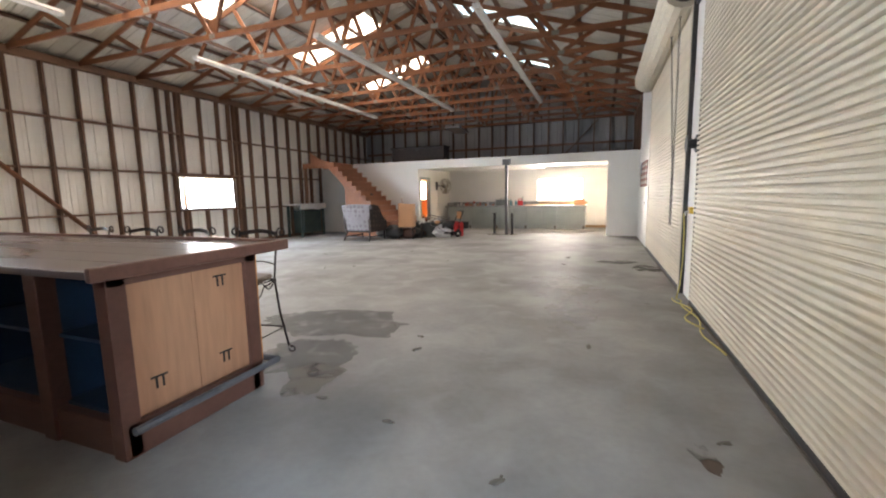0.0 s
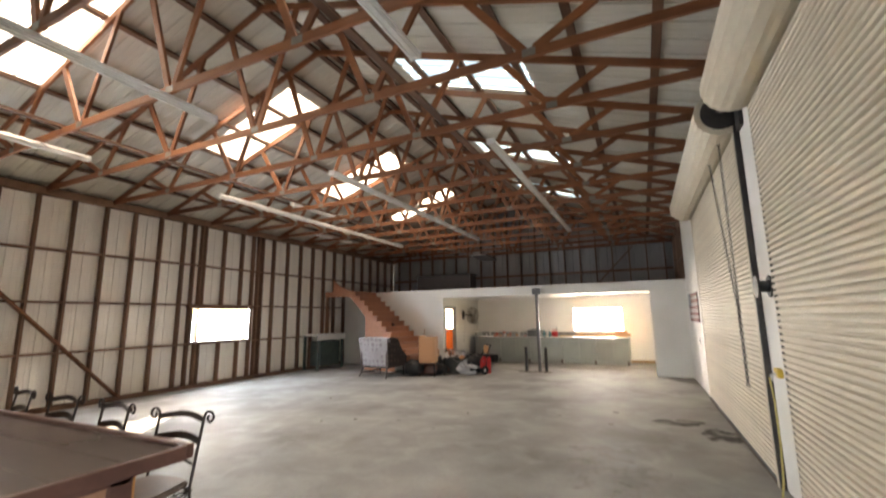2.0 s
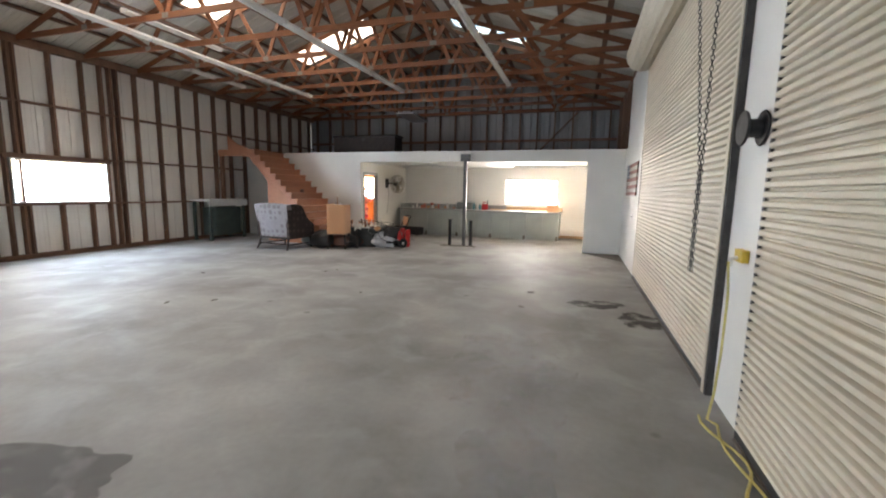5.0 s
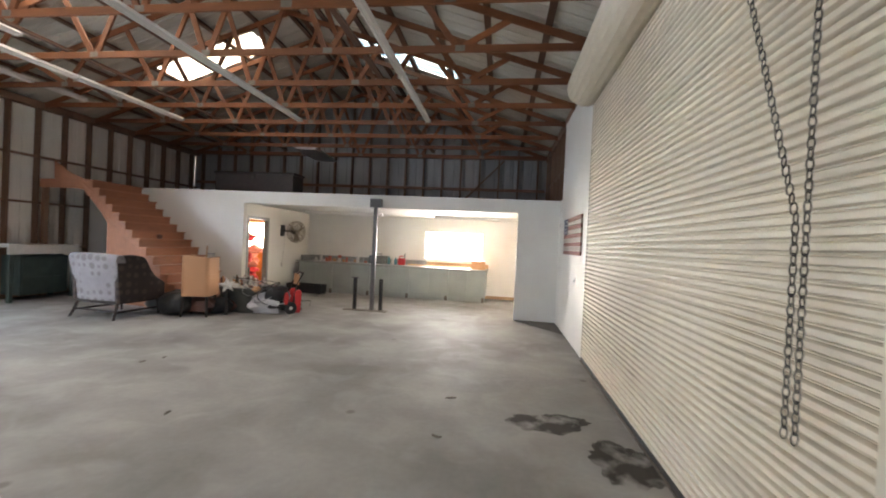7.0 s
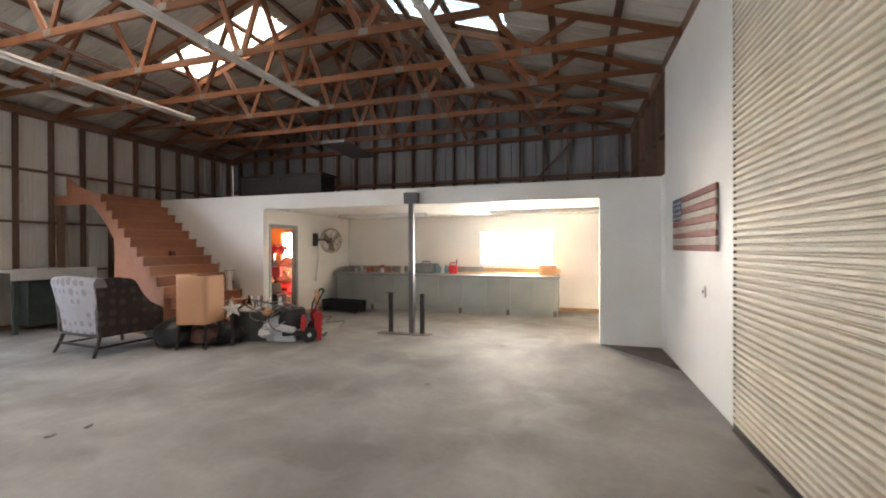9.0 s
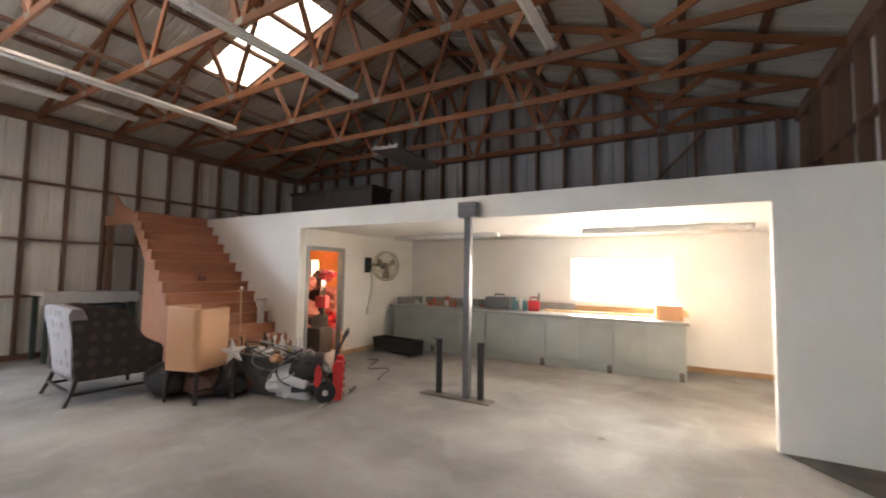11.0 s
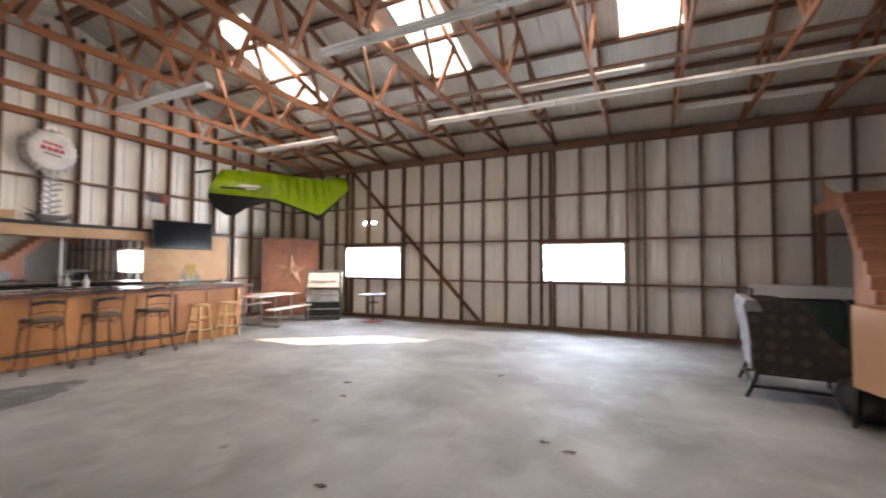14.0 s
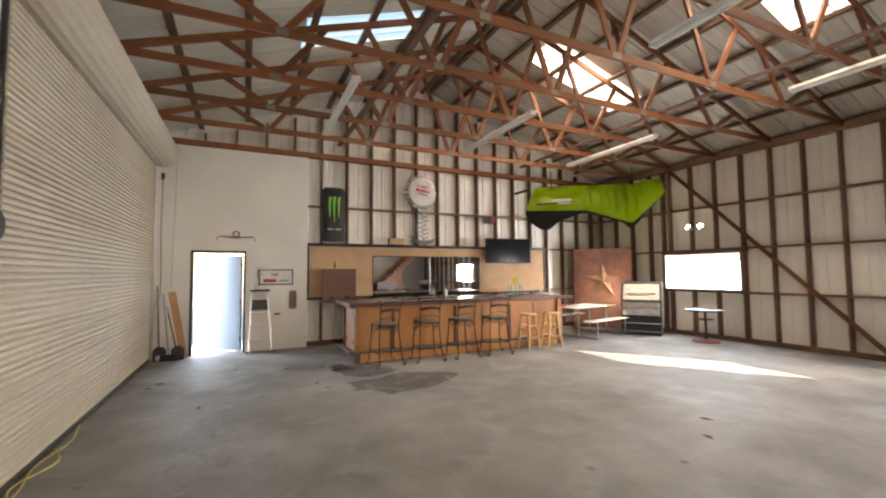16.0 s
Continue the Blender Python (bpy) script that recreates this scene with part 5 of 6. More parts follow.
# wooden flag on the white wall
d = thing("wooden_flag", EAST, 12.32, 1.54, 0, "rustic flag made of red and pale wooden slats", "wall art")
for k in range(9):
    z = 0.676 - (k + 1) * 0.075
    y1 = 0.88 if k >= 4 else 0.42
    part("stripe_slat", box(-0.03, -0.88, z + 0.003, -0.005, y1, z + 0.072, bevel=0.004), DULLRED if k % 2 == 0 else DULLPALE, d)
part("canton", box(-0.032, 0.425, 0.38, -0.005, 0.88, 0.675, bevel=0.004), NAVYPAINT, d)
for r in range(4):
    for c in range(5):
        s = bmesh.new()
        star(s, 0, 0, 0.022, 0, -0.005)
        part("star", s, PALE, d, at=pose(-0.032, 0.48 + 0.085 * c, 0.42 + 0.065 * r, 0, 0, -90))
d = thing("outlet_box", EAST, 11.9, 1.05, 0, "small pale switch plate on the white wall", "outlet")
part("plate", box(-0.012, -0.04, 0, 0, 0.04, 0.12, bevel=0.004), PALE, d)
part("toggle", box(-0.022, -0.008, 0.045, -0.012, 0.008, 0.075), DARKSTEEL, d)


# fluorescent fixtures
def fixture(x, y0, y1, z, label="long pale fluorescent strip light, unlit"):
    d = thing("strip_light", x, (y0 + y1) / 2, z, 0, label, "light", "fluorescent strip lights")
    h = (y1 - y0) / 2
    part("housing", prism([(-0.06, 0), (-0.045, 0.05), (0.045, 0.05), (0.06, 0), (0.05, -0.006), (-0.05, -0.006)], "y", -h, h), TUBE, d)
    for s in (-1, 1):
        part("tube", tube([(s * 0.032, -h + 0.03, -0.022), (s * 0.032, h - 0.03, -0.022)], 0.015), TUBE, d, "white glass tube")
        part("end_cap", box(-0.062, s * h - 0.012, -0.03, 0.062, s * h + 0.012, 0.052, bevel=0.004), PALE, d)
    return d


for x in (-1.8, -4.8, -7.8):
    fixture(x, 1.47, 3.95, 4.31)
    for a, b in ((6.25, 8.7), (8.72, 11.2), (11.22, 13.7)):
        fixture(x, a, b, 4.31)
fixture(-7.5, 8.0, 10.05, 4.51, "spare strip light laid on the truss chords")
fixture(-9.45, 10.7, 12.8, 4.47, "spare strip light laid on the truss chords")

# ---- back of the hall ----
# stairs to the loft
def stairs():
    d = thing("staircase", 0, 0, 0, 0, "reddish plywood staircase rising to the loft", "stairs")
    n, rise, run = 15, 0.18, 0.205
    x_bot = -6.3
    front = lambda x: 12.82 - 0.48 * max(0, min(1, (x + 9.3) / 3.0))
    for k in range(n):
        xf = x_bot - k * run
        xb = xf - run
        z = (k + 1) * rise
        y0 = front(xf)
        part("riser", box(xf - 0.02, y0, z - rise, xf, LOFT_Y - 0.004, z - 0.03), STAIRWOOD, d)
        part("tread", box(xb - 0.005, y0 - 0.01, z - 0.03, xf + 0.03, LOFT_Y - 0.004, z, bevel=0.004), STAIRWOOD, d)
    pts = [(-8.7, 0.0), (-8.7, 1.75), (-8.93, 2.0), (-9.42, 2.46), (-10.2, 2.64), (-10.22, 3.12), (-9.85, 2.87), (-9.4, 2.71)]
    for k in range(n - 1, -1, -1):
        xf = x_bot - k * run
        pts += [(xf - 0.0, (k + 1) * rise - 0.032), (xf - 0.0, k * rise)]
    own = bmesh.new()
    lo, hi = ([own.verts.new((x, front(x) + w, z)) for x, z in pts] for w in (0.012, 0.032))
    own.faces.new(lo[::-1]), own.faces.new(hi)
    for i in range(len(pts)):
        j = (i + 1) % len(pts)
        own.faces.new((lo[i], lo[j], hi[j], hi[i]))
    part("side_panel", own, PLYPANEL, d, "plain reddish plywood side panel")
    part("landing", box(-10.6, 12.86, 2.66, -9.33, LOFT_Y - 0.004, 2.7), STAIRWOOD, d)
    part("landing_fascia", box(-10.6, 12.84, 2.5, -9.4, 12.86, 2.7), PLYPANEL, d)
    part("landing_post", box(-10.6, 12.88, 0, -10.5, 12.98, 2.66), STUD, d)


stairs()
d = thing("wooden_block", -7.9, 13.3, 1.44, 0, "small dark block lying on a stair tread", "object")
part("body", box(-0.1, -0.05, 0, 0.02, 0.06, 0.1, bevel=0.02), BARDARK, d)

# console under the landing
d = thing("work_bench", -10.3, 12.5, 0, 0, "dark bench with a pale board top beside the stairs", "bench")
part("worktop", box(-0.34, -0.7, 1.14, 0.34, 0.7, 1.2, bevel=0.006), PALE, d)
part("edge_board", box(0.342, -0.72, 1.0, 0.38, 0.72, 1.205, bevel=0.005), PALE, d, "pale plank along the front edge")
for sx in (-0.32, 0.26):
    for sy in (-0.66, 0.6):
        part("leg", box(sx, sy, 0, sx + 0.07, sy + 0.07, 1.14), DARKGREEN, d)
part("drawer_body", box(-0.24, -0.4, 0.12, 0.24, 0.58, 0.96, bevel=0.01), DARKGREEN, d)
part("drawer", box(0.242, -0.36, 0.55, 0.257, 0.54, 0.92, bevel=0.004), DARKGREEN, d)
part("drawer", box(0.242, -0.36, 0.17, 0.257, 0.54, 0.5, bevel=0.004), DARKGREEN, d)


# high-backed armchair, its back to the hall
def armchair():
    d = thing("armchair", -7.26, 11.2, 0, -5, "high-backed upholstered armchair, pale medallion back and dark sides", "armchair")
    prof = [(-0.02, 0.33), (-0.06, 0.7), (-0.13, 1.08), (-0.1, 1.15), (0.0, 1.15), (0.05, 1.05), (0.09, 0.6), (0.1, 0.33)]
    own = bmesh.new()
    cols = []
    for i in range(9):
        t = -1 + i / 4
        cols.append([own.verts.new((t * (0.47 + 0.09 * max(0, (z - 0.35))), y + 0.05 * t * t, z + (0.03 * (1 - t * t) if z > 1 else 0))) for y, z in prof])
    for a, b in zip(cols, cols[1:]):
        for k in range(len(prof)):
            j = (k + 1) % len(prof)
            own.faces.new((a[k], a[j], b[j], b[k]))
    own.faces.new(cols[0]), own.faces.new(cols[-1][::-1])
    part("backrest", own, PALECLOTH, d, "pale grey medallion cloth back", True)
    for s in (-1, 1):
        side = [(0.0, 0.3), (-0.02, 0.75), (-0.07, 1.06), (0.02, 1.15), (0.26, 1.16), (0.48, 1.12), (0.55, 1.04), (0.6, 0.86), (0.7, 0.73), (0.86, 0.67), (0.95, 0.6), (0.94, 0.3)]
        x0 = 0.43 * s
        part("wing_side", prism(side, "x", min(x0, x0 + 0.1 * s), max(x0, x0 + 0.1 * s), bevel=0.022), DARKCLOTH, d, "dark medallion cloth side", True)
    part("seat_cushion", box(-0.43, 0.06, 0.33, 0.43, 0.9, 0.5, bevel=0.04), DARKCLOTH, d, smooth=True)
    part("seat_rail", box(-0.46, 0.02, 0.27, 0.46, 0.9, 0.34, bevel=0.01), IRON, d)
    for s in (-1, 1):
        part("leg", tube([(s * 0.45, 0.05, 0.3), (s * 0.47, 0.0, 0.14), (s * 0.5, -0.06, 0.0)], [0.03, 0.026, 0.022], sides=6), IRON, d)
        part("leg", tube([(s * 0.45, 0.86, 0.3), (s * 0.45, 0.88, 0.0)], [0.03, 0.022], sides=6), IRON, d)
        part("stretcher", bar((s * 0.47, 0.0, 0.13), (s * 0.45, 0.87, 0.13), 0.03, 0.03), IRON, d)
    part("stretcher", bar((-0.47, 0.0, 0.15), (0.47, 0.0, 0.15), 0.03, 0.03), IRON, d)
    return d


armchair()


def tan_chair():
    d = thing("tub_chair", -5.92, 12.12, 0, 16, "square tan upholstered chair with wrapped back on dark legs", "chair")
    w = 0.255
    outer = [(w, 0.26)] + [(w - 0.09 + x, -0.17 + y) for x, y in arc(0, 0, 0.09, 0, -90, 6)] + [(-w + 0.09 + x, -0.17 + y) for x, y in arc(0, 0, 0.09, -90, -180, 6)] + [(-w, 0.24)]
    inner = [(-w + 0.07, 0.24)] + [(-w + 0.12 + x, -0.14 + y) for x, y in arc(0, 0, 0.05, 180, 270, 4)] + [(w - 0.12 + x, -0.14 + y) for x, y in arc(0, 0, 0.05, 270, 360, 4)] + [(w - 0.07, 0.26)]
    shell = prism(outer + inner, "z", 0.4, 1.15)
    for v in shell.verts:
        if v.co.z > 1:
            v.co.z += 0.03 if v.co.x < -0.1 else 0.0
    part("shell", shell, TANCLOTH, d, "wrapped tan back and sides", True)
    part("seat", box(-w + 0.075, -0.18, 0.41, w - 0.075, 0.25, 0.52, bevel=0.03), TANCLOTH, d, smooth=True)
    for sx in (-1, 1):
        for sy in (-1, 1):
            part("leg", tube([(sx * 0.21, sy * 0.2, 0.42), (sx * 0.23, sy * 0.23, 0)], [0.028, 0.02], sides=6), IRON, d)
        part("stretcher", bar((sx * 0.22, -0.22, 0.15), (sx * 0.22, 0.22, 0.15), 0.025, 0.025), IRON, d)


tan_chair()
# galvanised tub with odds and ends
d = thing("storage_tub", -5.45, 12.95, 0, 8, "dark grey metal tub heaped with odds and ends", "tub")
part("tub_wall", lathe([(0.4, 0.0), (0.42, 0.02), (0.5, 0.5), (0.515, 0.52), (0.49, 0.52), (0.47, 0.45), (0.3, 0.4)], sides=28, squash=(1.15, 0.7)), TUBPAINT, d, smooth=True)
part("rim", tube([(0.585 * math.cos(a), 0.355 * math.sin(a), 0.52) for a in [2 * math.pi * k / 28 for k in range(28)]], 0.014, closed=True, sides=6), STEEL, d)


def clutter(name, label, cat, x, y, z, bm, material, turn=0, smooth=True, group="odds and ends by the stairs"):
    d = thing(name, x, y, z, turn, label, cat, group)
    part("body", bm, material, d, smooth=smooth)
    return d


random.seed(21)
bottle_profile = [(0.038, 0), (0.042, 0.01), (0.042, 0.16), (0.015, 0.23), (0.015, 0.3), (0.008, 0.302)]
AMBER = glass("amber_glass", (0.3, 0.12, 0.03), 0.08, 0.7)
for k in range(7):
    x, y = -5.45 + random.uniform(-0.4, 0.4), 12.95 + random.uniform(-0.2, 0.2)
    s = random.uniform(0.8, 1.2)
    clutter("bottle", "empty bottle standing in the tub", "bottle", x, y, 0.42, lathe([(r * s, z * s) for r, z in bottle_profile], sides=14), random.choice((AMBER, PALE, FILM)))
for k in range(6):
    x, y = -5.45 + random.uniform(-0.42, 0.42), 12.95 + random.uniform(-0.22, 0.22)
    clutter("tool_case", "small dark tool lying in the tub", "tool", x, y, 0.45, box(-0.12, -0.04, 0, 0.12, 0.04, 0.08, bevel=0.012), random.choice((BLACK, YELLOW, DARKSTEEL, RUST)), random.uniform(0, 180))
for k in range(9):
    x, y, h = -5.45 + random.uniform(-0.45, 0.4), 12.95 + random.uniform(-0.24, 0.24), random.uniform(0.16, 0.34)
    clutter("candlestick", "small turned candlestick standing in the tub", "candlestick", x, y, 0.44, lathe([(0.045, 0), (0.05, 0.012), (0.014, 0.03), (0.024, h * 0.45), (0.012, h * 0.6), (0.026, h * 0.95), (0.02, h)], sides=12), random.choice((RUST, PALE, STEEL, CARD, BARDARK)))
for k in range(8):
    x, y = -5.4 + random.uniform(-0.5, 0.5), 12.92 + random.uniform(-0.28, 0.28)
    clutter("rag", "crumpled rag heaped on the tub", "rag", x, y, 0.46, blob(0, 0, 0.05, random.uniform(0.07, 0.13), random.uniform(0.05, 0.1), 0.06, k + 40, rough=0.8), random.choice((BARDARK, PALE, GREYPLASTIC, CARD, PINKRED)))
d = thing("star_ornament", -5.5, 12.35, 0.36, 35, "white star ornament on a small brown stand", "ornament")
st = bmesh.new()
star(st, 0, 0.24, 0.17, 0.0, -0.03, 8)
part("star", st, PALE, d)
part("stand", prism([(-0.03, -0.36), (0.03, -0.36), (0.015, 0.2), (-0.015, 0.2)], "y", 0.005, 0.04), IRON, d)
for k, (x, y, s, mt) in enumerate(((-6.75, 12.55, 0.3, BLACK), (-6.35, 12.75, 0.26, BLACK), (-5.9, 12.95, 0.24, BARDARK), (-6.9, 12.25, 0.22, GREYPLASTIC), (-5.65, 12.75, 0.2, BARDARK), (-5.98, 12.28, 0.26, BARDARK), (-6.35, 12.05, 0.3, BLACK), (-5.75, 12.45, 0.24, BLACK), (-5.05, 13.25, 0.26, GREYPLASTIC), (-4.9, 13.05, 0.2, BLACK))):
    clutter("cloth_bundle", "dark bundle of cloth heaped by the stairs", "bundle", x, y, 0, blob(0, 0, s * 0.72, s * 1.2, s, s * 0.75, k + 2), mt)
for k, (x, y, h) in enumerate(((-5.62, 13.35, 0.62), (-5.5, 13.5, 0.48), (-5.85, 13.45, 0.7))):
    clutter("lamp_base", "turned brass lamp base standing by the stairs", "lamp base", x, y, 0.0, lathe([(0.09, 0), (0.1, 0.02), (0.03, 0.06), (0.05, h * 0.4), (0.02, h * 0.6), (0.03, h * 0.9), (0.012, h)], sides=14), RUST)
d = thing("standing_pole", -6.62, 13.2, 0.36, 0, "thin pale pole standing on a stair tread", "pole")
part("pole", tube([(0, 0, 0), (0, 0, 0.98)], 0.014), OSB, d)
part("knob", lathe([(0.02, 0), (0.028, 0.02), (0.01, 0.05)], at=(0, 0, 0.98)), PALE, d)
d = thing("torch", -7.02, 13.86, 0.72, 0, "white hand torch standing on a stair tread", "torch")
part("body", lathe([(0.055, 0), (0.06, 0.02), (0.055, 0.25), (0.085, 0.33), (0.09, 0.42), (0.08, 0.43)], sides=16), PALE, d, smooth=True)
part("lens_ring", lathe([(0.092, 0.4), (0.094, 0.42), (0.09, 0.43)], sides=16), STEEL, d)

# hair-pin wire hoop and clear bag
d = thing("plastic_bag", -4.95, 12.85, 0, 20, "clear plastic bag slumped on the floor", "bag")
part("bag", blob(0, 0, 0.19, 0.36, 0.22, 0.21, 11, rough=0.6, level=3), FILM, d, smooth=True)
part("neck", blob(0.24, 0.08, 0.36, 0.12, 0.09, 0.16, 12, rough=0.7), FILM, d, smooth=True)


def washer():
    d = thing("pressure_washer", -4.68, 12.98, 0, 42, "red and black wheeled pressure washer with hose", "pressure washer")
    part("base", box(-0.28, -0.2, 0.12, 0.24, 0.2, 0.2, bevel=0.02), BLACK, d, smooth=True)
    part("engine", blob(-0.08, -0.02, 0.36, 0.27, 0.22, 0.2, 4, rough=0.12), BLACK, d, smooth=True)
    part("engine_cover", box(-0.2, -0.17, 0.42, 0.1, 0.17, 0.56, bevel=0.03), DARKSTEEL, d, smooth=True)
    for s in (-1, 1):
        w = part("wheel", lathe([(0.07, -0.035), (0.115, -0.035), (0.13, -0.02), (0.13, 0.02), (0.115, 0.035), (0.07, 0.035)], sides=24), RUBBER, d, smooth=True, at=pose(0.14, s * 0.26, 0.13, 90))
        part("rim", lathe([(0.025, -0.03), (0.07, -0.02), (0.07, 0.02), (0.025, 0.04)], sides=18), PALE, w, "pale rim")
        part("side_guard", prism([(0.2, 0.03), (0.34, 0.02), (0.36, 0.44), (0.34, 0.5), (0.25, 0.5), (0.22, 0.44), (0.24, 0.26)], "y", s * 0.2 - 0.055, s * 0.2 + 0.055, bevel=0.006), RED, d, "red plastic side guard")
        for k in range(4):
            part("guard_rib", box(0.355, s * 0.2 - 0.05, 0.08 + 0.1 * k, 0.372, s * 0.2 + 0.05, 0.11 + 0.1 * k), BARNRED, d, "darker red rib")
        part("handle_tube", tube([(0.2, s * 0.2, 0.15), (0.26, s * 0.2, 0.6), (0.36, s * 0.2, 0.8)], 0.014), BLACK, d)
    part("grip", tube([(0.36, -0.2, 0.8), (0.4, -0.16, 0.86), (0.4, 0.16, 0.86), (0.36, 0.2, 0.8)], 0.018), BLACK, d)
    part("tool_panel", box(0.3, -0.19, 0.6, 0.32, 0.19, 0.84, bevel=0.006), CARD, d, "brown panel between the handle tubes")
    part("front_guard", prism([(0.0, 0.22), (0.07, 0.18), (0.1, 0.36), (0.06, 0.48), (0.01, 0.44)], "y", -0.3, -0.22, bevel=0.015), RED, d, "red plastic guard", True)
    for k in range(3):
        part("cooling_fin", box(-0.06, -0.235 - 0.004 * k, 0.26 + 0.06 * k, 0.1, -0.2, 0.29 + 0.06 * k, bevel=0.008), BLACK, d, "black cooling fin", True)
    for k in range(5):
        c = Vector((-0.24 - 0.06 * k, -0.05 - 0.03 * (k % 2), 0.38 + 0.05 * k))
        r = 0.2 + 0.03 * k
        pts = [(c.x + r * math.cos(a) * 1.2, c.y + 0.5 * r * math.sin(a), max(0.03, c.z + 0.18 * math.sin(a + k))) for a in [2 * math.pi * i / 26 for i in range(26)]]
        part("hose", tube(pts, 0.009, closed=True, sides=6), STEEL if k % 2 else BLACK, d)
    part("wand", tube([(-0.1, 0.15, 0.55), (-0.75, 0.3, 0.7)], 0.012), STEEL, d)


washer()
d = thing("floor_cord", -5.1, 14.7, 0, 0, "dark power cord snaking over the slab", "cord")
part("cord", tube([(-0.55 + 0.09 * k, 0.5 - 0.07 * k + 0.22 * math.sin(k * 0.9), 0.008) for k in range(13)], 0.007, sides=6), BLACK, d)
d = thing("spray_lance", -4.36, 12.95, 0, 0, "thin dull spray lance lying on the slab", "lance")
part("lance", tube([(0.05, -0.28, 0.012), (-0.02, 0.0, 0.012), (-0.1, 0.45, 0.02)], 0.008, sides=6), ROPE, d)
part("grip", tube([(-0.1, 0.45, 0.02), (-0.14, 0.6, 0.03)], 0.02, sides=8), BLACK, d)

# post with two short pipes on a steel plate
d = thing("steel_post", -2.98, 13.99, 0, 0, "dark steel post beside two short pipes on a floor plate", "post")
part("base_plate", box(-0.66, -0.11, 0, 0.36, 0.1, 0.016, bevel=0.003), GRIME_SHADOW, d, "rusty floor plate")
part("column", box(-0.045, -0.045, 0.016, 0.045, 0.045, 2.4, bevel=0.006), POSTPAINT, d)
part("top_plate", box(-0.13, -0.07, 2.4, 0.13, 0.07, 2.6, bevel=0.004), POSTPAINT, d)
for x in (-0.42, 0.2):
    part("pipe", lathe([(0.045, 0.016), (0.045, 0.75), (0.036, 0.75)], sides=18), BLACK, d, smooth=True, at=pose(x, 0, 0))
    part("pipe_flange", lathe([(0.075, 0.016), (0.075, 0.026), (0.05, 0.03)], sides=18), GRIME_SHADOW, d, at=pose(x, 0, 0))
part("pipe_saddle", box(-0.5, -0.05, 0.75, -0.34, 0.05, 0.768, bevel=0.004), POSTPAINT, d)
for x in (-0.28, -0.2, -0.12):
    part("anchor_bolt", tube([(x, 0.02, 0.016), (x, 0.02, 0.08)], 0.008, sides=6), STEEL, d)


# cabinets, counter and what lies on it
def cabinet(x0, x1):
    d = thing("base_cabinet", (x0 + x1) / 2, 16.6, 0, 0, "grey-green painted base cabinet on short feet", "cabinet", "base cabinets in the bay")
    h = (x1 - x0) / 2
    part("body", box(-h, 0.02, 0.14, h, 0.98, 0.88), CABINET, d)
    part("kick_board", box(-h, 0.07, 0.0, h, 0.09, 0.14), CABINET, d)
    part("foot", box(h - 0.1, 0.022, 0, h - 0.03, 0.068, 0.13), GRIME_SHADOW, d, "dark wooden foot block")
    for s in (-1, 1):
        dr = part("door", box(min(0.001 * s, (h - 0.014) * s), 0.0, 0.17, max(0.001 * s, (h - 0.014) * s), 0.02, 0.85, bevel=0.002), CABINET, d)
        part("knob", lathe([(0.008, 0), (0.006, 0.012), (0.014, 0.024)], sides=10), STEEL, dr, at=pose(0.06 * s, 0, 0.72, 90))


EDGES = (-6.13, -5.05, -3.89, -2.69, -1.53, -0.46)
for a, b in zip(EDGES, EDGES[1:]):
    cabinet(a + 0.003, b - 0.003)
d = thing("worktop", -3.27, 16.55, 0.885, 0, "grey worktop with an upstand along the wall", "worktop")
part("slab", box(-2.93, 0, 0, 2.85, 1.06, 0.045, bevel=0.005), COUNTER, d)
part("upstand", box(-2.93, 1.02, 0.045, 0.9, 1.06, 0.2, bevel=0.004), COUNTER, d)
part("upstand", box(0.9, 1.02, 0.045, 2.85, 1.06, 0.17, bevel=0.004), OSB, d, "tan wooden upstand under the window")
part("side_upstand", box(-2.93, 0.3, 0.045, -2.89, 1.02, 0.2, bevel=0.004), COUNTER, d)
TOPZ = 0.93
clutter("storage_box", "orange-tan cardboard box on the worktop end", "box", -0.71, 17.0, TOPZ, box(-0.2, -0.2, 0, 0.2, 0.2, 0.24, bevel=0.006), CARD, 4, False, "things on the worktop")
d = thing("tool_box", -3.83, 17.2, TOPZ, 0, "dark grey tool box with carry handle", "tool box", "things on the worktop")
part("body", box(-0.27, -0.15, 0, 0.27, 0.15, 0.25, bevel=0.03), GREYPLASTIC, d, smooth=True)
part("handle", tube([(-0.1, 0, 0.25), (-0.1, 0, 0.3), (0.1, 0, 0.3), (0.1, 0, 0.25)], 0.012), BLACK, d)
d = thing("fuel_can", -3.06, 17.1, TOPZ, 10, "red plastic fuel can with spout", "fuel can", "things on the worktop")
part("body", box(-0.11, -0.09, 0, 0.11, 0.09, 0.21, bevel=0.03), RED, d, smooth=True)
part("handle", tube([(-0.08, 0, 0.2), (-0.06, 0, 0.27), (0.06, 0, 0.27)], 0.016), RED, d)
part("spout", tube([(0.08, 0, 0.2), (0.1, 0, 0.36)], 0.014), BLACK, d)
for k, (x, mt, h) in enumerate(((-3.46, TEAL, 0.26), (-3.34, PALE, 0.24), (-3.25, TEAL, 0.22))):
    clutter("spray_bottle", "household bottle standing on the worktop", "bottle", x, 17.1, TOPZ, lathe([(0.04, 0), (0.045, 0.02), (0.045, h * 0.7), (0.02, h * 0.85), (0.02, h), (0.01, h)], sides=14), mt, group="things on the worktop")
random.seed(4)
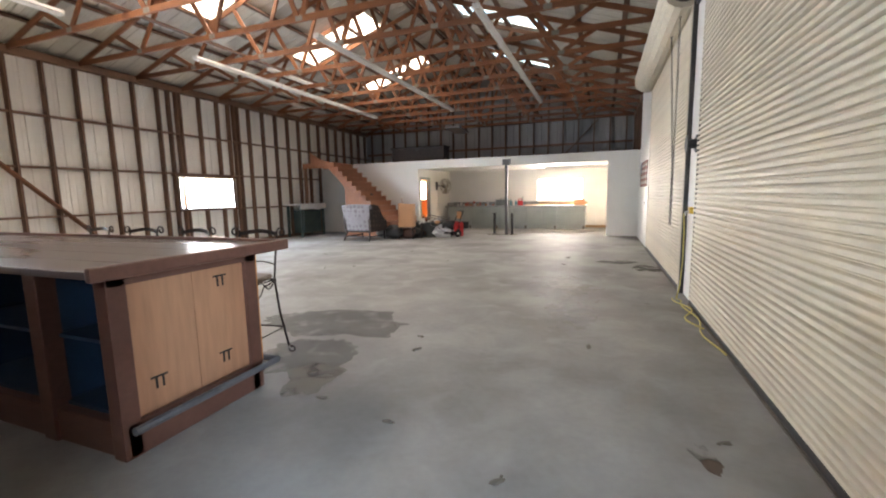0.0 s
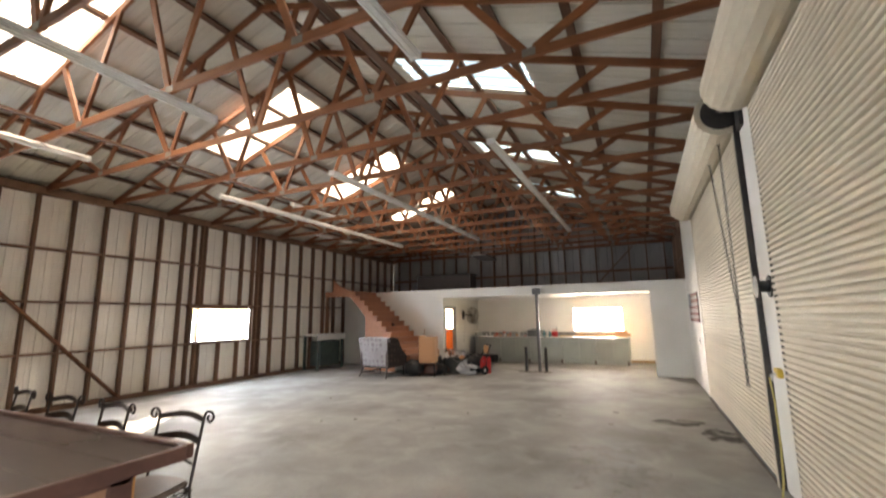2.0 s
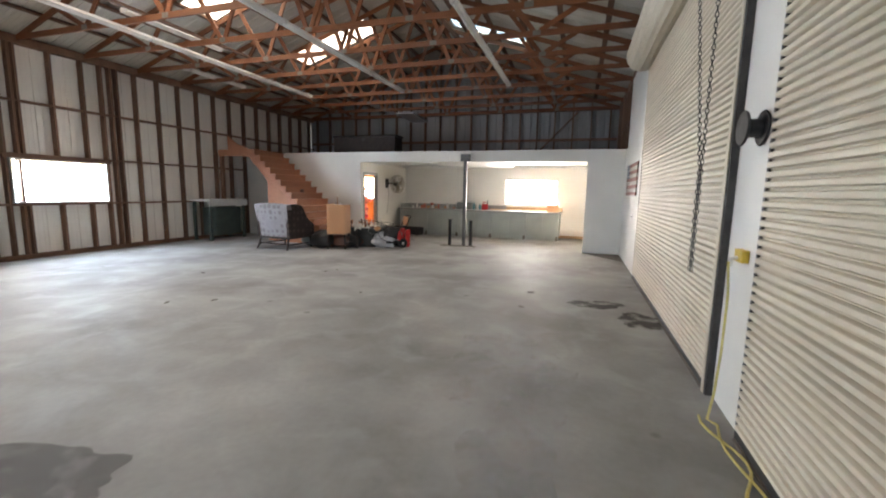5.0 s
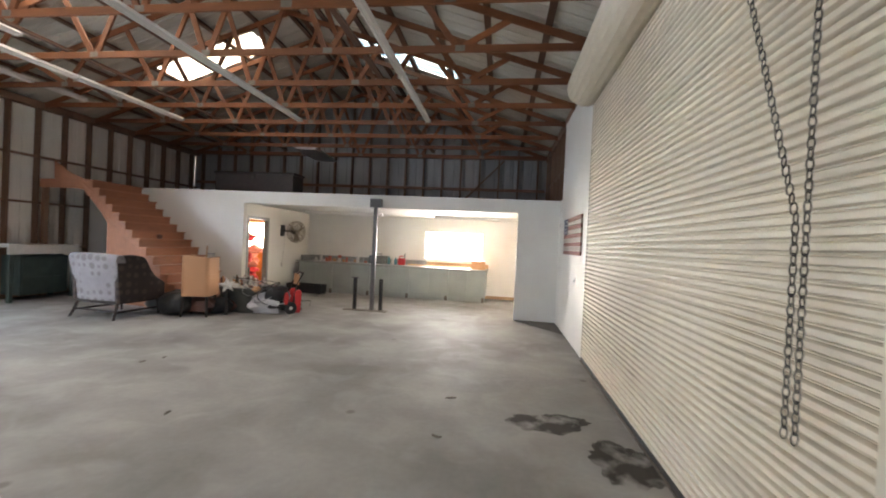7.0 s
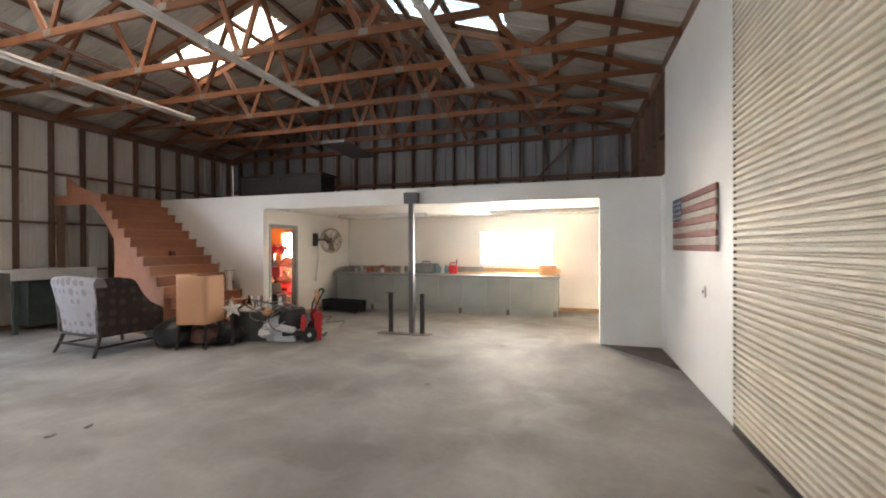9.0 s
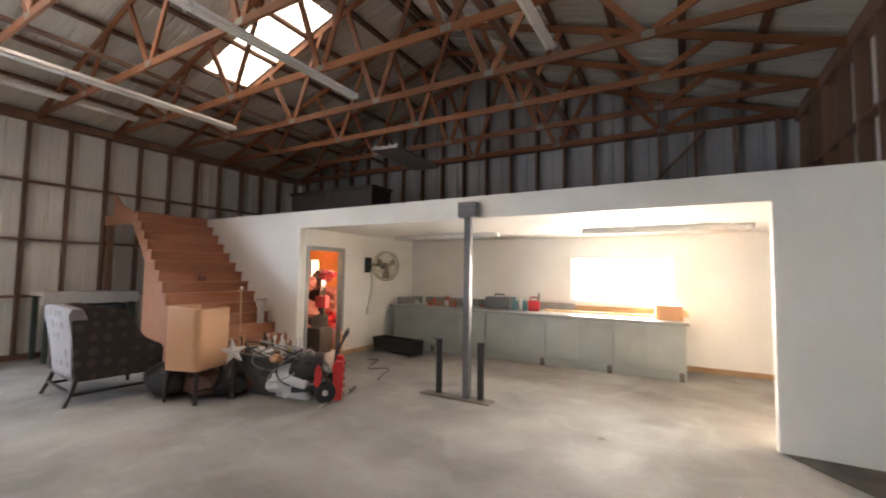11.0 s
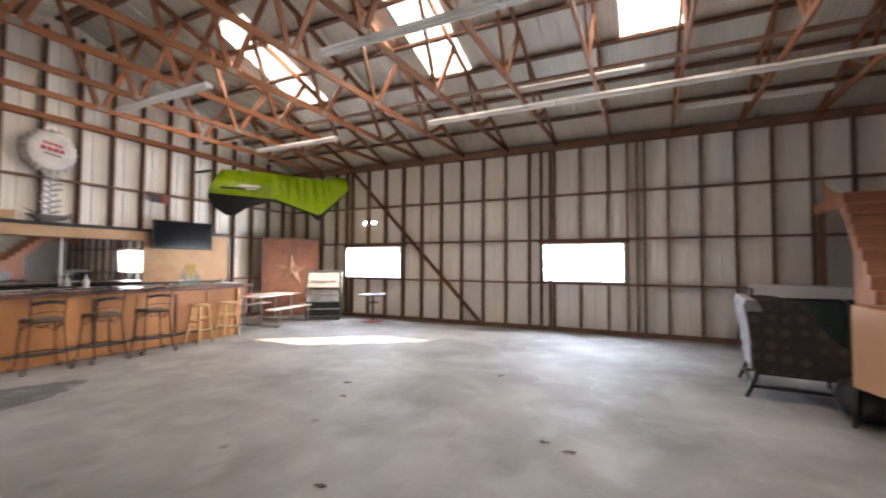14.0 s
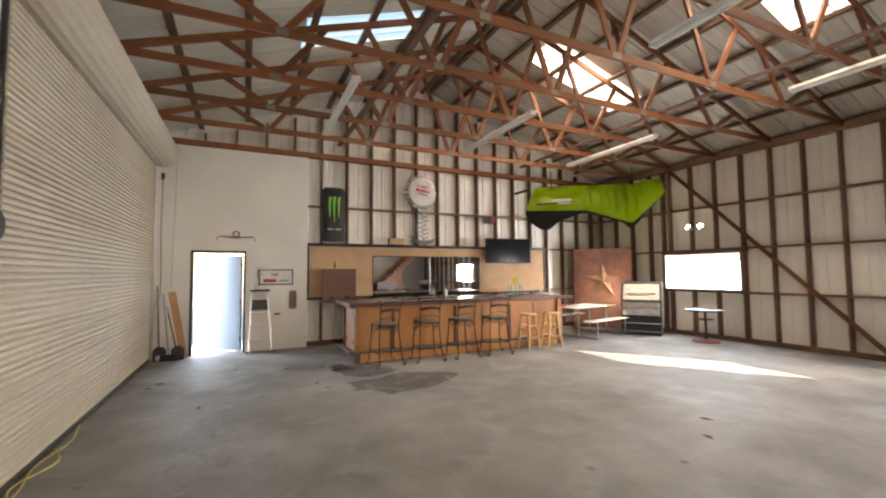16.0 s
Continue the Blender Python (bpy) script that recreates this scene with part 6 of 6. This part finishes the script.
for k in range(16):
    x = -5.75 + k * 0.108 + random.uniform(-0.03, 0.03)
    y = 17.1 + random.uniform(-0.15, 0.2)
    r, h = random.uniform(0.03, 0.06), random.uniform(0.08, 0.2)
    if k % 3 == 2:
        clutter("small_box", "small carton lying on the worktop", "box", x, y, TOPZ, box(-r, -r, 0, r, r, h * 0.6, bevel=0.005), random.choice((PALE, CARD, SALMON, BLACK)), random.uniform(0, 90), False, "things on the worktop")
    else:
        clutter("paint_tin", "paint tin standing on the worktop", "tin", x, y, TOPZ, lathe([(r, 0), (r, h), (r * 0.92, h), (r * 0.9, h * 0.97)], sides=16), random.choice((PALE, STEEL, SALMON, DARKSTEEL, PALE)), group="things on the worktop")
d = thing("plank", -1.9, 17.35, TOPZ, 1, "long pale plank lying on the worktop", "plank", "things on the worktop")
part("board", box(-1.0, -0.09, 0, 1.05, 0.09, 0.03, bevel=0.003), PINE, d)
for a, b in ((-5.75, -3.5), (-2.0, 0.45)):
    t = fixture(0, 0, 2.3, 0, "ceiling strip light in the open bay, unlit")
    t.matrix_basis = pose((a + b) / 2, 16.2, 2.365, 0, 0, 90)


# wall fan
def fan():
    d = thing("wall_fan", RX, 15.94, 1.8, 0, "large industrial wall fan with wire guard", "fan")
    part("wall_plate", box(0, -0.1, -0.16, 0.03, 0.1, 0.16, bevel=0.006), BLACK, d)
    part("arm", tube([(0.03, 0, 0), (0.16, 0.06, 0.0), (0.24, 0.14, 0.0)], 0.025), BLACK, d)
    m = pose(0.3, 0.24, -0.02, 0, 90, -16) @ Matrix.Scale(0.86, 4)
    part("motor", lathe([(0.04, -0.14), (0.08, -0.13), (0.085, -0.04), (0.05, 0.0)], sides=18), DARKSTEEL, d, smooth=True, at=m)
    for k in range(3):
        own = bmesh.new()
        a0 = radians(120 * k)
        rows = []
        for r in (0.05, 0.14, 0.24, 0.31):
            row = []
            for j in range(5):
                a = a0 + radians(-28 + 14 * j) * (0.7 + 0.4 * (0.31 - r))
                row.append(own.verts.new((r * math.cos(a), r * math.sin(a), 0.02 + 0.02 * (j - 2))))
            rows.append(row)
        for p, q in zip(rows, rows[1:]):
            for j in range(4):
                own.faces.new((p[j], p[j + 1], q[j + 1], q[j]))
        bmesh.ops.solidify(own, geom=own.faces[:], thickness=0.004)
        part("blade", own, FANPAINT, d, smooth=True, at=m)
    g = bmesh.new()
    for r, z in ((0.36, 0.02), (0.35, 0.08), (0.35, -0.06), (0.24, 0.105), (0.12, 0.115)):
        tube([(r * math.cos(a), r * math.sin(a), z) for a in [2 * math.pi * k / 36 for k in range(36)]], 0.005 if r < 0.3 else 0.009, g, closed=True, sides=5)
    for k in range(40):
        a = 2 * math.pi * k / 40
        c, s = math.cos(a), math.sin(a)
        tube([(0.06 * c, 0.06 * s, 0.115), (0.25 * c, 0.25 * s, 0.105), (0.35 * c, 0.35 * s, 0.07), (0.36 * c, 0.36 * s, 0.0), (0.33 * c, 0.33 * s, -0.07), (0.1 * c, 0.1 * s, -0.12)], 0.0028, g, sides=4)
    part("guard", g, FANPAINT, d, "wire guard", at=m)
    part("badge", lathe([(0.06, 0.11), (0.055, 0.122)], sides=18), FANPAINT, d, at=m)
    part("cord", tube([(0.03, 0.05, -0.1), (0.02, 0.12, -0.4), (0.03, 0.05, -0.7), (0.02, 0.0, -0.95)], 0.008, sides=6), PALE, d, "hanging flex")
    part("pull_switch", box(0.012, -0.03, -1.04, 0.04, 0.03, -0.92, bevel=0.006), PALE, d)


fan()
d = thing("burner_trough", -5.6, 16.05, 0, -8, "black metal trough lying by the cabinets", "trough")
part("trough", prism([(-0.17, 0.3), (-0.14, 0.05), (0.14, 0.05), (0.17, 0.3), (0.15, 0.3), (0.12, 0.08), (-0.12, 0.08), (-0.15, 0.3)], "x", -0.55, 0.55), BLACK, d)
for s in (-1, 1):
    part("end_plate", prism([(-0.17, 0.3), (-0.14, 0.05), (0.14, 0.05), (0.17, 0.3)], "x", s * 0.55 - 0.008, s * 0.55 + 0.008), BLACK, d)
    part("foot", tube([(s * 0.48, -0.2, 0.012), (s * 0.48, -0.1, 0.06), (s * 0.48, 0.1, 0.06), (s * 0.48, 0.2, 0.012)], 0.012, sides=6), DARKSTEEL, d)

# heap seen through the store-room doorway
random.seed(33)
HEAP = ((0.0, 0.32), (0.36, 0.3), (0.68, 0.28), (0.98, 0.26), (1.24, 0.23), (1.46, 0.18))
k = 0
for z, size in HEAP:
    for x, y in ((-7.35, 14.95), (-7.75, 15.2), (-8.2, 15.6), (-7.3, 15.55), (-8.0, 16.1), (-8.7, 16.45), (-7.65, 16.3), (-8.5, 15.9)):
        if z > 1 and y > 16.2:
            continue
        mt = random.choice((PINKRED, SALMON, BARNRED, BARDARK, NAVY if z < 0.3 else PINKRED, SALMON, PINKRED, RED))
        sx, sy = size * random.uniform(0.75, 1.15), size * random.uniform(0.7, 1.05)
        px, py = x + random.uniform(-0.12, 0.12), y + random.uniform(-0.1, 0.1)
        if k % 4 == 3:
            clutter("storage_box", "worn brown carton stacked in the store room", "box", px, py, z, box(-sx * 0.8, -sy * 0.7, 0, sx * 0.8, sy * 0.7, size * 1.2, bevel=0.008), random.choice((STAIRWOOD, BARDARK, IRON)), random.uniform(0, 60), False, "boxes in the store room")
        else:
            clutter("bag", "bulging red sack heaped in the store room", "sack", px, py, z, blob(0, 0, size * 0.62, sx, sy, size * 0.66, k, rough=0.75, level=3), mt, random.uniform(0, 90), group="sacks in the store room")
        k += 1
d = thing("antler_mount", -8.2, 15.75, 1.7, 35, "dark antler mount standing on the heap", "ornament")
part("skull", blob(0, 0, 0.06, 0.06, 0.06, 0.08, 3), IRON, d, smooth=True)
for s in (-1, 1):
    a = tube([(0, 0, 0.1), (s * 0.1, 0, 0.18), (s * 0.15, 0, 0.3), (s * 0.12, 0, 0.4)], [0.016, 0.014, 0.011, 0.005], sides=6)
    tube([(s * 0.13, 0, 0.24), (s * 0.2, 0, 0.3)], [0.01, 0.004], a, sides=5)
    part("antler", a, IRON, d)
clutter("storage_box", "dark carton standing inside the store-room door", "box", -7.0, 15.2, 0, box(-0.2, -0.22, 0, 0.2, 0.22, 0.5, bevel=0.006), IRON, 12, False, "boxes in the store room")
clutter("storage_box", "faded red carton on the heap in the store room", "box", -7.0, 15.3, 0.9, box(-0.11, -0.11, 0, 0.11, 0.11, 0.24, bevel=0.006), PINKRED, 25, False, "boxes in the store room")

# loft
d = thing("loft_chest", -6.9, 15.6, 2.69, 0, "long dark brown chest standing on the loft", "chest")
part("body", box(-1.15, -0.3, 0, 1.15, 0.3, 0.62, bevel=0.015), IRON, d)
part("lid", box(-1.18, -0.33, 0.62, 1.18, 0.33, 0.68, bevel=0.01), IRON, d)
part("hasp", box(-0.05, -0.345, 0.5, 0.05, -0.33, 0.64), DARKSTEEL, d)
d = thing("hung_panel", -5.42, 16.0, 3.98, 4, "grey diffuser panel hung below the trusses", "panel")
part("panel", box(-0.3, -0.85, 0, 0.3, 0.85, 0.06, bevel=0.006), STEEL, d)
for s in (-1, 1):
    part("hanger", tube([(0, s * 0.6, 0.06), (0, s * 0.6, 0.4)], 0.008, sides=6), DARKSTEEL, d)

# ---- marks on the slab ----
WET = stain("damp_mark", (0.11, 0.104, 0.096), 0.37, 0.85, 0.45)
OIL = stain("oil_mark", (0.042, 0.034, 0.027), 0.46, 0.6, 0.85)
RUSTY = stain("rust_mark", (0.09, 0.055, 0.035), 0.5, 0.6)


def mark(name, label, x, y, rx, ry, material, seed, turn=0, layer=0):
    own = bmesh.new()
    n = 96
    ring = []
    for k in range(n):
        a = 2 * math.pi * k / n
        r = 1 + 0.18 * noise.noise(Vector((math.cos(a) * 6 - seed, math.sin(a) * 6, seed))) + 0.45 * noise.noise(Vector((math.cos(a) * 1.6 + seed, math.sin(a) * 1.6, seed * 0.7)))
        ring.append(own.verts.new((rx * r * math.cos(a), ry * r * math.sin(a), 0.0035 + 0.002 * layer)))
    own.faces.new(ring)
    ob = tagged(new(name, mesh(own, name, material)), label, "stain", kind="structure")
    ob.matrix_basis = pose(x, y, 0, 0, 0, turn)


mark("floor_stain_1", "spreading damp patch on the slab by the bar", -2.68, 3.45, 0.85, 0.44, WET, 1.3, 8)
mark("floor_stain_2", "damp patch on the slab beside the bar foot", -2.35, 2.55, 0.4, 0.45, WET, 4.1, 0, 1)
mark("floor_stain_3", "dark oil stain on the slab", 0.42, 8.62, 0.36, 0.2, OIL, 2.2, 10)
mark("floor_stain_4", "dark oil stain by the roll-up door", 0.95, 8.0, 0.22, 0.3, OIL, 6.4)
mark("floor_stain_5", "rusty brown drip mark on the slab", 0.66, 2.0, 0.05, 0.14, RUSTY, 3.3, 12)
WORN = stain("worn_sealer", (0.4, 0.4, 0.41), 0.53, 0.55, 0.4)
mark("floor_stain_6", "pale worn patch in the sealer of the slab", -0.45, 6.1, 0.55, 0.75, WORN, 5.2, 12)
mark("floor_stain_7", "pale worn streak in the sealer of the slab", -0.2, 4.7, 0.3, 0.8, WORN, 7.7, -6)
RIM = stain("damp_rim", (0.07, 0.062, 0.052), 0.4, 0.4)
mark("floor_stain_9", "thin dark tongue of the damp patch", -2.0, 2.15, 0.2, 0.3, RIM, 2.9, 15, 2)
SPECKS = ((-1.12, 1.77), (-0.34, 1.45), (0.03, 3.51), (-1.55, 3.3), (-1.71, 1.9), (-1.46, 2.97), (-2.97, 7.99), (-0.56, 8.1), (-0.53, 9.01), (-4.4, 9.21), (-4.3, 9.45), (-6.3, 8.2), (0.79, 2.18), (-4.61, 6.84), (-5.08, 6.51))
for k, (x, y) in enumerate(SPECKS):
    d = thing("floor_debris", x, y, 0, k * 47, "small dark crumb of dirt lying on the slab", "debris", "crumbs on the slab")
    own = blob(0, 0, 0.006, 0.035 + 0.012 * (k % 3), 0.018, 0.007, k, rough=0.8)
    blob(0.04, 0.02 * (k % 2), 0.005, 0.014, 0.012, 0.006, k + 5, own, rough=0.8, level=1)
    part("crumb", own, GRIME_SHADOW, d, smooth=True)
